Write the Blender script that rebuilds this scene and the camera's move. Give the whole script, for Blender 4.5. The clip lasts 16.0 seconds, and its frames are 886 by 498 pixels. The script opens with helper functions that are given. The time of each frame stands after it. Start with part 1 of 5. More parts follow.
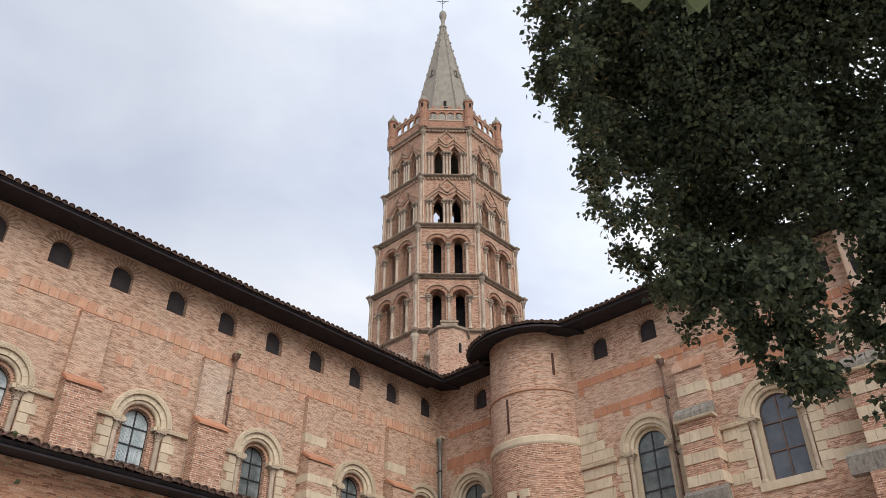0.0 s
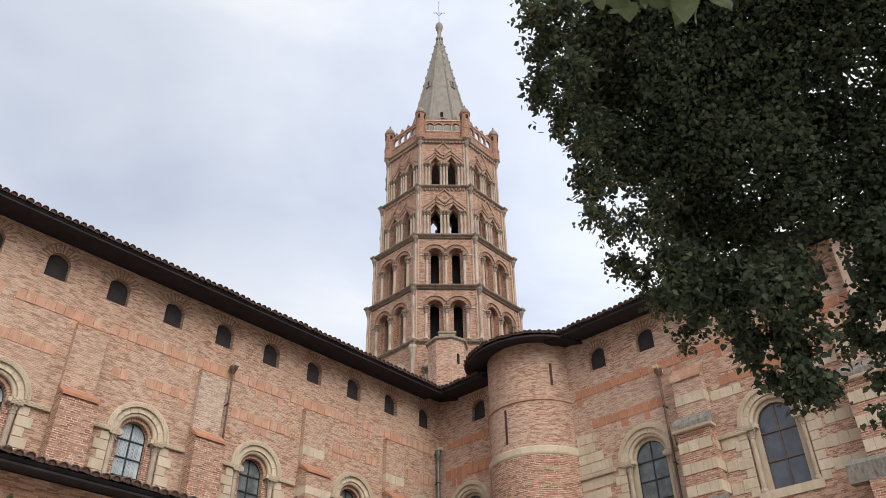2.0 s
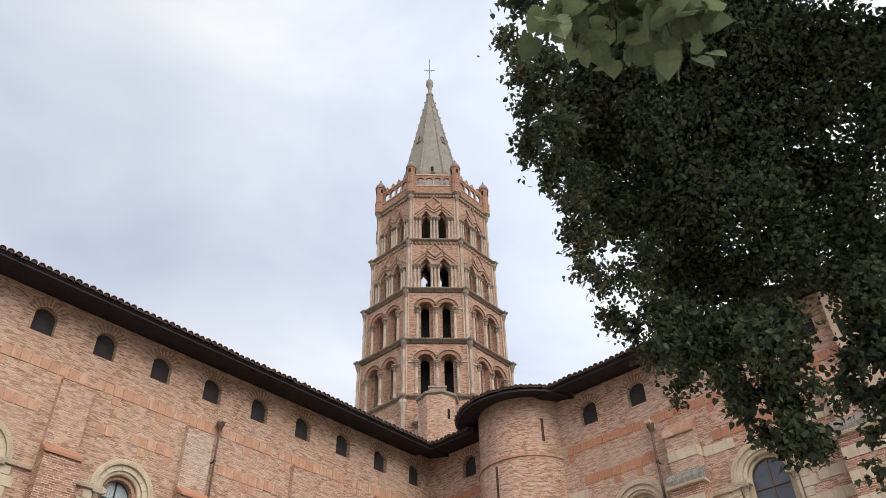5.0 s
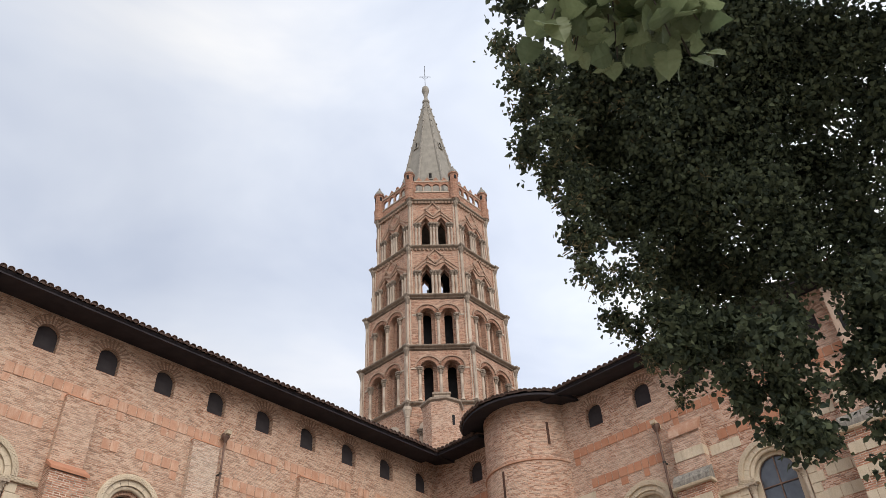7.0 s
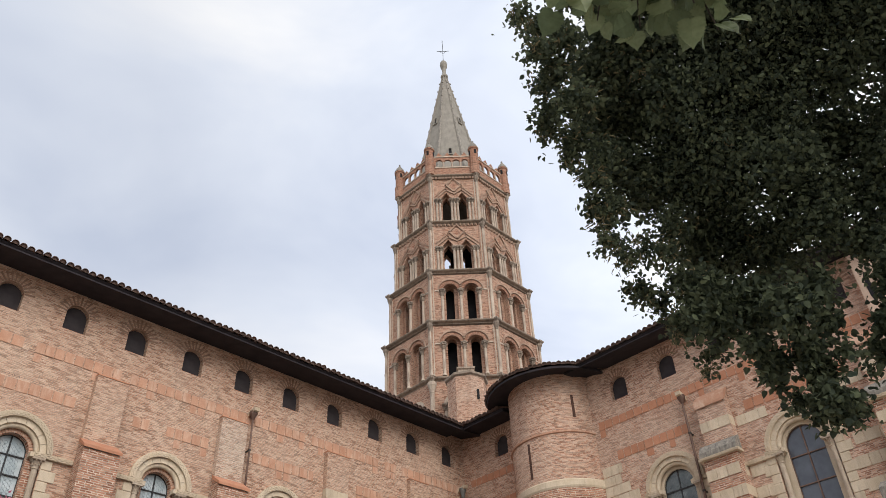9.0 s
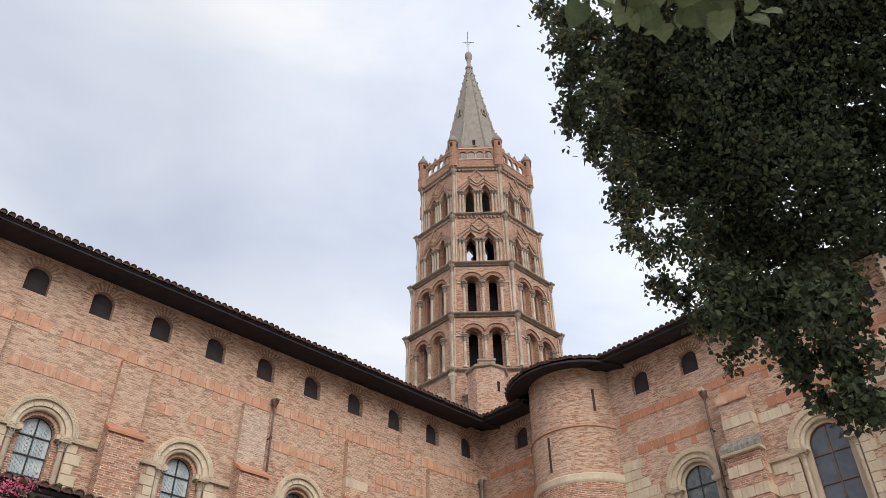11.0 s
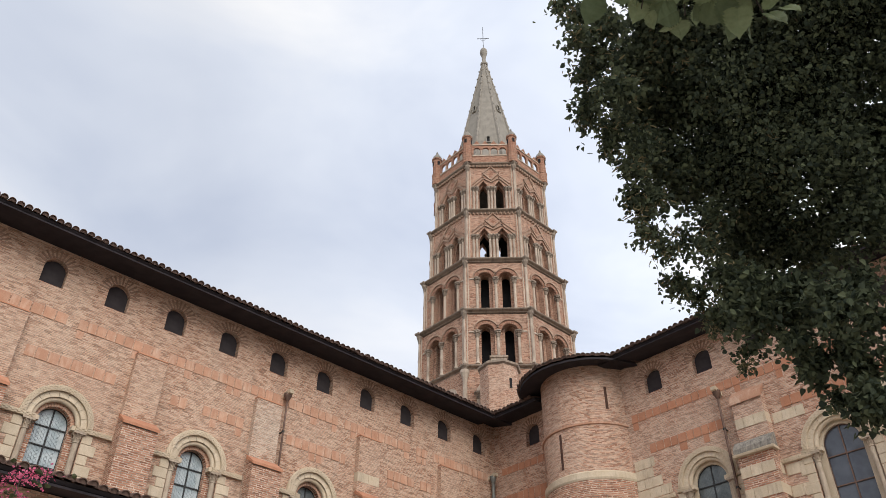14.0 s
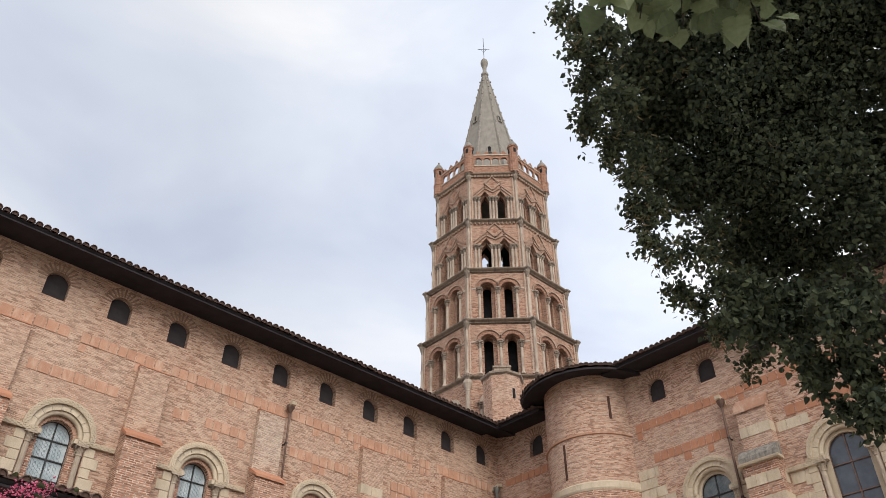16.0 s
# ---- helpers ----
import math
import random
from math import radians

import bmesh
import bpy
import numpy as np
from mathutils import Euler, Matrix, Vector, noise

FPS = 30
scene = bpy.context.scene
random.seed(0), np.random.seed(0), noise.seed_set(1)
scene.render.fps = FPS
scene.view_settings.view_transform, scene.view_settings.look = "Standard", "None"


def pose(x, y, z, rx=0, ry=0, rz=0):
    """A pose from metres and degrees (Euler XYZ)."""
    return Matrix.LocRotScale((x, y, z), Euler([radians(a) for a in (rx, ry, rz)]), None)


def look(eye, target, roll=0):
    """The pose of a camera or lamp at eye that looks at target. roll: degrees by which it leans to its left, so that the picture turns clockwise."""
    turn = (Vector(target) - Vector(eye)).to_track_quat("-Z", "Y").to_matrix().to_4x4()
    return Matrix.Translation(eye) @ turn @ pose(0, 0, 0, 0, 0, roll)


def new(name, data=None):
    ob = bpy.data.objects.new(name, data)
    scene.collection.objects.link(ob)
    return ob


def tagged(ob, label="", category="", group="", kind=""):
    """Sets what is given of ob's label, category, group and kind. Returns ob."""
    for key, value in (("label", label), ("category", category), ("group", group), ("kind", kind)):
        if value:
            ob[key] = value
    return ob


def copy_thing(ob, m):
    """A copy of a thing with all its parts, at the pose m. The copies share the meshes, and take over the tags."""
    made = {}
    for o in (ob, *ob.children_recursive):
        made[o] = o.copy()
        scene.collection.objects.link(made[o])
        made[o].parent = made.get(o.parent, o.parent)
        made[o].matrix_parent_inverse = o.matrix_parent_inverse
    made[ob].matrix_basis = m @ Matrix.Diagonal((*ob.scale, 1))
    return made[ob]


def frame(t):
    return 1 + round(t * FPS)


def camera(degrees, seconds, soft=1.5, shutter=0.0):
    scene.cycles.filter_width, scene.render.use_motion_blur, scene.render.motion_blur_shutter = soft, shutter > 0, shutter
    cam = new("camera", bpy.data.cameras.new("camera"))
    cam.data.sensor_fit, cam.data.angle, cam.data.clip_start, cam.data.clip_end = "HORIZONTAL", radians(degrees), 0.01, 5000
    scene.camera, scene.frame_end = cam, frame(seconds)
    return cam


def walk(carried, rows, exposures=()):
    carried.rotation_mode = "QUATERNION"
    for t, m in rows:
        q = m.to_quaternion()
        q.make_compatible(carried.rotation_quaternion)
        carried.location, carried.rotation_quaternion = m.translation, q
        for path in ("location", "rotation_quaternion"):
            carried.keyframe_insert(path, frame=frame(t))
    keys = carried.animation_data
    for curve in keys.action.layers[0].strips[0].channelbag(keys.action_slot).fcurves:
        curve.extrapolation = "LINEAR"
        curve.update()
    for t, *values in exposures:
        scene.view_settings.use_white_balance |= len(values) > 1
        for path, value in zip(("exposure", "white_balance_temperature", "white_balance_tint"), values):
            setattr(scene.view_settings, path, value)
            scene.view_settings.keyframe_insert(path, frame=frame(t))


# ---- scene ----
# ---- camera: it stands in the courtyard and only turns ----
EYE = (-22.86, -21.354, 1.6)
TURNS = [
    (0, -46.896, 34.791, 0.391), (0.5, -46.904, 35.108, 0.377), (1, -46.947, 35.355, 0.418), (1.5, -46.865, 35.412, 0.644),
    (2, -46.883, 35.560, 0.740), (2.5, -47.028, 36.008, 0.800), (3, -47.211, 36.390, 0.843), (3.5, -47.358, 36.918, 0.925),
    (4, -47.360, 38.606, 0.898), (4.5, -47.438, 39.163, 1.033), (7, -46.399, 39.854, 2.377), (7.5, -45.874, 39.577, 2.677),
    (8, -45.354, 39.130, 2.921), (8.5, -44.986, 38.758, 2.750), (9, -44.476, 38.175, 2.283), (9.5, -43.888, 38.088, 1.680),
    (12, -43.741, 37.267, 0.418), (12.5, -43.699, 37.217, 0.303), (13, -43.648, 37.245, 0.091), (13.5, -43.463, 37.269, -0.134),
    (14, -43.231, 37.323, -0.287), (14.5, -43.098, 37.448, -0.313), (15, -42.994, 37.589, -0.257), (15.5, -42.954, 37.784, -0.202),
    (16, -42.882, 38.063, -0.073),
]
cam = camera(58.0, 16.0, soft=0.5)
SWAY = [0, 0.008, 0.015, 0.020, 0.027, 0.025, 0.022, 0.020, 0.027, 0.036, 0.018, 0.016, 0.016, 0.012, 0.010, 0.010, 0.006, 0.006, 0.006, 0.007, 0.008, 0.009, 0.010, 0.012, 0.012]
walk(cam, [(t, pose(EYE[0] + 0.683 * w, EYE[1] - 0.730 * w, EYE[2], 90 + p, r, y + math.degrees(w / 33))) for (t, y, p, r), w in zip(TURNS, SWAY)], exposures=[(0, 0.42), (16, 0.42)])

# ---- world: a bright overcast sky, with the veiled sun behind the camera ----
world = bpy.data.worlds.new("world")
scene.world = world
world.use_nodes = True
wt = world.node_tree
wt.nodes.clear()


def wn(kind, **kw):
    n = wt.nodes.new(kind)
    for k, v in kw.items():
        n.inputs[k].default_value = v
    return n


SUN_AZ, SUN_EL = 246.0, 38.0          # degrees, counter-clockwise from +x, and above the horizon
sky = wt.nodes.new("ShaderNodeTexSky")
sky.sky_type = "NISHITA"
sky.sun_disc = False
sky.sun_elevation = radians(SUN_EL)
sky.sun_rotation = radians(90 - SUN_AZ)
tc = wt.nodes.new("ShaderNodeTexCoord")
mp = wt.nodes.new("ShaderNodeMapping")
mp.inputs["Scale"].default_value = (1.0, 1.0, 2.2)
mp.inputs["Rotation"].default_value = (0.3, 0.2, 0.5)
mp.inputs["Location"].default_value = (0.55, 0.2, 0.9)
n1 = wn("ShaderNodeTexNoise", Scale=2.1, Detail=5.0, Roughness=0.5, Distortion=0.35)
cr = wt.nodes.new("ShaderNodeValToRGB")
cr.color_ramp.elements[0].position, cr.color_ramp.elements[0].color = 0.34, (0.575, 0.63, 0.755, 1)
cr.color_ramp.elements[1].position, cr.color_ramp.elements[1].color = 0.68, (0.95, 0.95, 0.96, 1)
e = cr.color_ramp.elements.new(0.5)
e.color = (0.725, 0.77, 0.865, 1)
bg_sky = wn("ShaderNodeBackground", Strength=0.10)
bg_cloud = wn("ShaderNodeBackground", Strength=0.84)
mixw = wn("ShaderNodeMixShader", Fac=0.9)
outw = wt.nodes.new("ShaderNodeOutputWorld")
wt.links.new(tc.outputs["Generated"], mp.inputs["Vector"])
wt.links.new(mp.outputs["Vector"], n1.inputs["Vector"])
wt.links.new(n1.outputs["Fac"], cr.inputs["Fac"])
wt.links.new(sky.outputs["Color"], bg_sky.inputs["Color"])
dotn = wt.nodes.new("ShaderNodeVectorMath")
dotn.operation = "DOT_PRODUCT"
dotn.inputs[1].default_value = (0.82, -0.18, 0.54)
mr = wt.nodes.new("ShaderNodeMapRange")
for key, val in (("From Min", 0.45), ("From Max", 1.0), ("To Min", 0.92), ("To Max", 1.34)):
    mr.inputs[key].default_value = val
mulw = wt.nodes.new("ShaderNodeVectorMath")
mulw.operation = "SCALE"
wt.links.new(tc.outputs["Generated"], dotn.inputs[0])
wt.links.new(dotn.outputs["Value"], mr.inputs["Value"])
wt.links.new(cr.outputs["Color"], mulw.inputs[0])
wt.links.new(mr.outputs["Result"], mulw.inputs["Scale"])
wt.links.new(mulw.outputs["Vector"], bg_cloud.inputs["Color"])
wt.links.new(bg_sky.outputs[0], mixw.inputs[1])
wt.links.new(bg_cloud.outputs[0], mixw.inputs[2])
wt.links.new(mixw.outputs[0], outw.inputs["Surface"])

sun_data = bpy.data.lights.new("sun", "SUN")
sun_data.energy, sun_data.angle, sun_data.color = 2.0, radians(50), (1.0, 0.95, 0.88)
sun = new("sun", sun_data)
_a, _e = radians(SUN_AZ), radians(SUN_EL)
sun.matrix_world = look((math.cos(_a) * math.cos(_e) * 80, math.sin(_a) * math.cos(_e) * 80, math.sin(_e) * 80), (0, 0, 0))


# ---- materials ----
class Mat:
    """A small builder of node materials."""

    def __init__(self, name, rough=0.85, metal=0.0, spec=0.3):
        self.m = bpy.data.materials.new(name)
        self.m.use_nodes = True
        self.t = self.m.node_tree
        self.b = self.t.nodes["Principled BSDF"]
        self.b.inputs["Roughness"].default_value = rough
        self.b.inputs["Metallic"].default_value = metal
        self.b.inputs["Specular IOR Level"].default_value = spec

    def n(self, kind, **kw):
        nd = self.t.nodes.new(kind)
        for k, v in kw.items():
            nd.inputs[k.replace("_", " ")].default_value = v
        return nd

    def ln(self, a, b):
        self.t.links.new(a, b)

    def coord(self, which="UV", scale=(1, 1, 1)):
        c = self.n("ShaderNodeTexCoord")
        p = self.n("ShaderNodeMapping", Scale=scale)
        self.ln(c.outputs[which], p.inputs["Vector"])
        return p.outputs["Vector"]

    def noise(self, vec, scale, detail=4.0, rough=0.55, dist=0.0):
        nd = self.n("ShaderNodeTexNoise", Scale=scale, Detail=detail, Roughness=rough, Distortion=dist)
        self.ln(vec, nd.inputs["Vector"])
        return nd.outputs["Fac"]

    def ramp(self, fac, stops):
        nd = self.n("ShaderNodeValToRGB")
        el = nd.color_ramp.elements
        while len(el) < len(stops):
            el.new(0.5)
        for e_, (p, c) in zip(el, stops):
            e_.position = p
            e_.color = (*c, 1) if len(c) == 3 else c
        self.ln(fac, nd.inputs["Fac"])
        return nd.outputs["Color"]

    def mix(self, fac, a, b, mode="MIX"):
        nd = self.t.nodes.new("ShaderNodeMix")
        nd.data_type, nd.blend_type = "RGBA", mode
        for sock, v in ((nd.inputs[0], fac), (nd.inputs[6], a), (nd.inputs[7], b)):
            if isinstance(v, (int, float)):
                sock.default_value = v
            elif isinstance(v, tuple):
                sock.default_value = (*v, 1) if len(v) == 3 else v
            else:
                self.ln(v, sock)
        return nd.outputs[2]

    def math(self, op, a, b=0.0):
        nd = self.t.nodes.new("ShaderNodeMath")
        nd.operation = op
        for sock, v in ((nd.inputs[0], a), (nd.inputs[1], b)):
            if isinstance(v, (int, float)):
                sock.default_value = v
            else:
                self.ln(v, sock)
        return nd.outputs[0]

    def bump(self, height, strength=0.4, dist=0.02):
        nd = self.n("ShaderNodeBump", Strength=strength, Distance=dist)
        self.ln(height, nd.inputs["Height"])
        self.ln(nd.outputs[0], self.b.inputs["Normal"])

    def base(self, col):
        if isinstance(col, tuple):
            self.b.inputs["Base Color"].default_value = (*col, 1)
        else:
            self.ln(col, self.b.inputs["Base Color"])
        return self


def brick_material(name, a, b, mortar, w=0.19, h=0.046, joint=0.008, pale=(0.62, 0.47, 0.37), pale_amount=0.5, patch=0.28, dark=0.30):
    """Long thin bricks on metre-sized UVs: most near the mortar's tone, some burnt brown, raked joints with painted
    shadow, washed and reddened patches.
    """
    k = Mat(name, 0.92, spec=0.15)
    uv = k.coord("UV")
    wob = k.n("ShaderNodeTexNoise", Scale=0.9, Detail=2.0)
    k.ln(uv, wob.inputs["Vector"])
    sub = k.t.nodes.new("ShaderNodeVectorMath")
    sub.operation = "MULTIPLY_ADD"
    k.ln(wob.outputs["Color"], sub.inputs[0])
    sub.inputs[1].default_value = (0.06, 0.035, 0)
    k.ln(uv, sub.inputs[2])
    br = k.n("ShaderNodeTexBrick", Scale=1.0, Mortar_Size=joint, Mortar_Smooth=0.3, Bias=0.0, Brick_Width=w, Row_Height=h,
             Color1=(0, 0, 0, 1), Color2=(1, 1, 1, 1), Mortar=(0.5, 0.5, 0.5, 1))
    br.offset, br.squash, br.squash_frequency = 0.43, 0.72, 3
    k.ln(sub.outputs[0], br.inputs["Vector"])
    low = tuple(x * 0.60 for x in a)
    tone = k.ramp(br.outputs["Color"], [(0.0, low), (dark * 0.6, tuple(x * 0.80 for x in a)), (dark, a), (0.62, b), (1.0, tuple(0.45 * x + 0.55 * y for x, y in zip(b, pale)))])
    big = k.noise(uv, 0.36, 5, 0.62, 0.7)
    pale_f = k.ramp(big, [(0.42, (0, 0, 0)), (0.64, (1, 1, 1))])
    col = k.mix(k.math("MULTIPLY", pale_f, pale_amount), tone, pale)
    red = k.ramp(k.noise(uv, 0.7, 4, 0.6), [(0.50, (0, 0, 0)), (0.68, (1, 1, 1))])
    col = k.mix(k.math("MULTIPLY", red, patch), col, (a[0] * 1.0, a[1] * 0.82, a[2] * 0.74))
    grain = k.noise(uv, 22.0, 5, 0.7)
    col = k.mix(0.45, col, k.ramp(grain, [(0.28, (0.50, 0.46, 0.43)), (0.68, (1.0, 1.0, 1.0))]), "MULTIPLY")
    # stretches of joint get their recess shadow from a darkened mortar colour
    patchy = k.ramp(k.noise(k.coord("UV", (3.0, 11.0, 1)), 1.0, 4, 0.6), [(0.42, (0, 0, 0)), (0.62, (1, 1, 1))])
    joints = k.mix(patchy, mortar, tuple(x * 0.36 for x in mortar))
    col = k.mix(br.outputs["Fac"], col, joints)
    soot = k.ramp(k.noise(k.coord("UV", (1.6, 0.22, 1)), 1.0, 5, 0.65), [(0.54, (0, 0, 0)), (0.82, (1, 1, 1))])
    col = k.mix(k.math("MULTIPLY", soot, 0.34), col, (0.16, 0.105, 0.085))
    lime = k.ramp(k.noise(k.coord("UV", (1.1, 0.5, 1)), 1.7, 5, 0.7, 0.4), [(0.60, (0, 0, 0)), (0.78, (1, 1, 1))])
    col = k.mix(k.math("MULTIPLY", lime, 0.35), col, (0.68, 0.60, 0.50))
    k.base(col)
    k.bump(k.math("ADD", k.math("MULTIPLY", br.outputs["Fac"], -1.0), k.math("MULTIPLY", grain, 0.6)), 0.8, 0.014)
    return k.m


def stone_material(name, a, b, stain, scale=1.0, block=None, stain_amount=0.5):
    k = Mat(name, 0.88)
    ob = k.coord("Object", (scale,) * 3)
    info = k.n("ShaderNodeObjectInfo")
    col = k.ramp(k.noise(ob, 2.3, 6, 0.6), [(0.3, a), (0.7, b)])
    col = k.mix(k.math("MULTIPLY", info.outputs["Random"], 0.45), col, tuple(x * 0.72 for x in a))
    grit = k.noise(ob, 30.0, 5, 0.7)
    col = k.mix(0.5, col, k.ramp(grit, [(0.25, (0.5, 0.48, 0.45)), (0.7, (1, 1, 1))]), "MULTIPLY")
    st = k.ramp(k.noise(k.coord("Object", (2.2 * scale, 2.2 * scale, 0.5 * scale)), 1.4, 6, 0.68), [(0.48, (0, 0, 0)), (0.72, (1, 1, 1))])
    col = k.mix(k.math("MULTIPLY", st, stain_amount), col, stain)
    k.base(col)
    k.bump(grit, 0.5, 0.01)
    return k.m


M_BRICK = brick_material("rose_brick", (0.46, 0.24, 0.155), (0.615, 0.38, 0.262), (0.62, 0.48, 0.375), pale=(0.68, 0.50, 0.38))
M_BRICK_TR = brick_material("rose_brick_ochre", (0.48, 0.24, 0.155), (0.64, 0.39, 0.272), (0.64, 0.50, 0.40), pale=(0.70, 0.525, 0.41), pale_amount=0.5, patch=0.34, dark=0.34)
M_BRICK_WASH = brick_material("limewashed_brick", (0.48, 0.27, 0.18), (0.60, 0.40, 0.29), (0.66, 0.56, 0.46), pale=(0.70, 0.57, 0.46), pale_amount=0.6)
M_BRICK_TOWER = brick_material("tower_brick", (0.38, 0.19, 0.125), (0.52, 0.30, 0.208), (0.50, 0.37, 0.285), pale=(0.58, 0.40, 0.30), w=0.28, h=0.075, joint=0.013, pale_amount=0.35)
M_BRICK_LOW = brick_material("aisle_brick", (0.46, 0.23, 0.15), (0.60, 0.355, 0.245), (0.60, 0.45, 0.345), pale=(0.66, 0.48, 0.365), dark=0.4, w=0.23, h=0.06)
M_BRICK_RED = brick_material("red_brick", (0.40, 0.175, 0.108), (0.52, 0.255, 0.162), (0.66, 0.53, 0.42), pale=(0.58, 0.36, 0.26), pale_amount=0.15, w=0.23, h=0.062, joint=0.013)
M_BRICK_PARAPET = brick_material("parapet_brick", (0.38, 0.175, 0.112), (0.48, 0.245, 0.16), (0.44, 0.31, 0.235), pale=(0.52, 0.32, 0.23), pale_amount=0.2)
M_MOULD = stone_material("moulded_brick", (0.40, 0.265, 0.19), (0.52, 0.38, 0.29), (0.18, 0.12, 0.09), 1.0, stain_amount=0.7)
M_TERRA = stone_material("terracotta_slab", (0.50, 0.215, 0.12), (0.61, 0.31, 0.195), (0.36, 0.22, 0.155), 1.5, stain_amount=0.35)
M_TERRA_PALE = stone_material("worn_terracotta_slab", (0.53, 0.275, 0.175), (0.64, 0.38, 0.26), (0.66, 0.53, 0.42), 1.5, stain_amount=0.6)
M_STONE = stone_material("pale_limestone", (0.64, 0.52, 0.375), (0.75, 0.64, 0.495), (0.30, 0.235, 0.175), 1.6, stain_amount=0.5)
M_STONE_COL = stone_material("worn_column_stone", (0.46, 0.37, 0.28), (0.62, 0.52, 0.41), (0.20, 0.155, 0.125), 2.0, stain_amount=0.7)
M_STONE_GREY = stone_material("weathered_grey_stone", (0.22, 0.20, 0.175), (0.44, 0.40, 0.345), (0.07, 0.066, 0.06), 4.0, stain_amount=0.85)
M_STONE_ROSE = stone_material("rosy_stone", (0.56, 0.40, 0.30), (0.67, 0.51, 0.40), (0.36, 0.24, 0.18), 1.2, stain_amount=0.4)
M_STONE_TOWER = stone_material("tower_stone", (0.50, 0.40, 0.315), (0.66, 0.56, 0.46), (0.17, 0.13, 0.105), 1.3, stain_amount=0.75)
M_SPIRE = stone_material("spire_stone", (0.26, 0.238, 0.205), (0.37, 0.34, 0.295), (0.13, 0.118, 0.10), 0.9, stain_amount=0.55)


def simple(name, a, b, rough=0.8, metal=0.0, scale=8.0, spec=0.3, bump=0.3):
    k = Mat(name, rough, metal, spec)
    f = k.noise(k.coord("Object"), scale, 5, 0.6)
    k.base(k.ramp(f, [(0.3, a), (0.7, b)]))
    k.bump(f, bump, 0.01)
    return k.m


M_BRICK_ARCH = stone_material("arch_brick", (0.27, 0.155, 0.105), (0.47, 0.31, 0.225), (0.24, 0.15, 0.11), 2.0)
M_CORNICE = stone_material("cornice_stone", (0.30, 0.235, 0.18), (0.48, 0.39, 0.31), (0.09, 0.075, 0.065), 1.6, stain_amount=0.75)
M_CAPITAL = stone_material("tower_capital_stone", (0.24, 0.185, 0.145), (0.48, 0.40, 0.32), (0.08, 0.066, 0.056), 3.0, stain_amount=0.8)
M_TILE = simple("roof_tile", (0.075, 0.052, 0.045), (0.20, 0.125, 0.098), 0.9, scale=6.0)
# one near-black, faintly purple tone for all soffits and roof decks
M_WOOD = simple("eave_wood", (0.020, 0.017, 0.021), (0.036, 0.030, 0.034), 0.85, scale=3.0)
M_SHUT = simple("attic_shutter", (0.028, 0.023, 0.025), (0.052, 0.043, 0.044), 0.8, scale=3.0)
M_SLIT = simple("slit_reveal", (0.06, 0.03, 0.022), (0.11, 0.055, 0.04), 0.9)
# near-black colour that holds the shade of tower insides, slits and openings
M_SHADE = simple("inside_shade", (0.010, 0.010, 0.012), (0.022, 0.02, 0.021), 0.95, scale=2.0)
M_LEAD = simple("lead_came", (0.03, 0.03, 0.032), (0.06, 0.06, 0.062), 0.6, 0.3)
# lighter came for the sky-bright panes, so that the net stays faint
M_CAME_PALE = simple("pale_came", (0.20, 0.235, 0.25), (0.30, 0.34, 0.35), 0.6)
M_CAME = simple("grey_came", (0.09, 0.10, 0.10), (0.16, 0.17, 0.17), 0.6)
M_ZINC = simple("zinc_pipe", (0.13, 0.135, 0.125), (0.25, 0.25, 0.23), 0.5, 0.6, 3.0)
M_RUST = simple("brown_pipe", (0.11, 0.065, 0.05), (0.19, 0.12, 0.09), 0.6, 0.2, 3.0)
M_IRON = simple("wrought_iron", (0.03, 0.03, 0.03), (0.06, 0.06, 0.055), 0.55, 0.7)
M_BARK = simple("bark", (0.03, 0.025, 0.02), (0.07, 0.058, 0.048), 0.95, scale=14.0, bump=0.9)
M_GROUND = simple("gravel_ground", (0.32, 0.28, 0.23), (0.44, 0.40, 0.34), 0.95, scale=1.2)


def glass_material(name, tint, pale_tint):
    k = Mat(name, 0.18, 0.0, 0.6)
    uv = k.coord("Object")
    f = k.noise(uv, 3.0, 3, 0.5)
    k.base(k.ramp(f, [(0.35, tint), (0.65, pale_tint)]))
    k.bump(k.noise(uv, 6.0, 2), 0.25, 0.01)
    return k.m


M_GLASS = glass_material("leaded_glass", (0.10, 0.12, 0.125), (0.22, 0.25, 0.25))
# the sky's reflection is put into this brighter glass colour
M_GLASS_SKY = glass_material("sky_bright_leaded_glass", (0.34, 0.40, 0.42), (0.52, 0.57, 0.58))
M_GLASS_DARK = glass_material("plain_glass", (0.055, 0.062, 0.08), (0.085, 0.095, 0.115))


def leaf_material(name, a, b, trans=0.25, rough=0.5, spec=0.35, each=False):
    k = Mat(name, rough, 0.0, spec)
    g = k.n("ShaderNodeNewGeometry")
    pick = k.n("ShaderNodeObjectInfo").outputs["Random"] if each else g.outputs["Random Per Island"]
    col = k.ramp(pick, [(0.0, a), (1.0, b)])
    if each:
        col = k.mix(0.6, col, k.ramp(k.noise(k.coord("Object"), 3.0, 4, 0.6), [(0.3, (0.55, 0.6, 0.5)), (0.7, (1, 1, 1))]), "MULTIPLY")
    k.base(col)
    tr = k.n("ShaderNodeBsdfTranslucent")
    k.ln(col, tr.inputs["Color"])
    mx = k.n("ShaderNodeMixShader", Fac=trans)
    k.ln(k.b.outputs[0], mx.inputs[1])
    k.ln(tr.outputs[0], mx.inputs[2])
    k.ln(mx.outputs[0], k.t.nodes["Material Output"].inputs["Surface"])
    return k.m


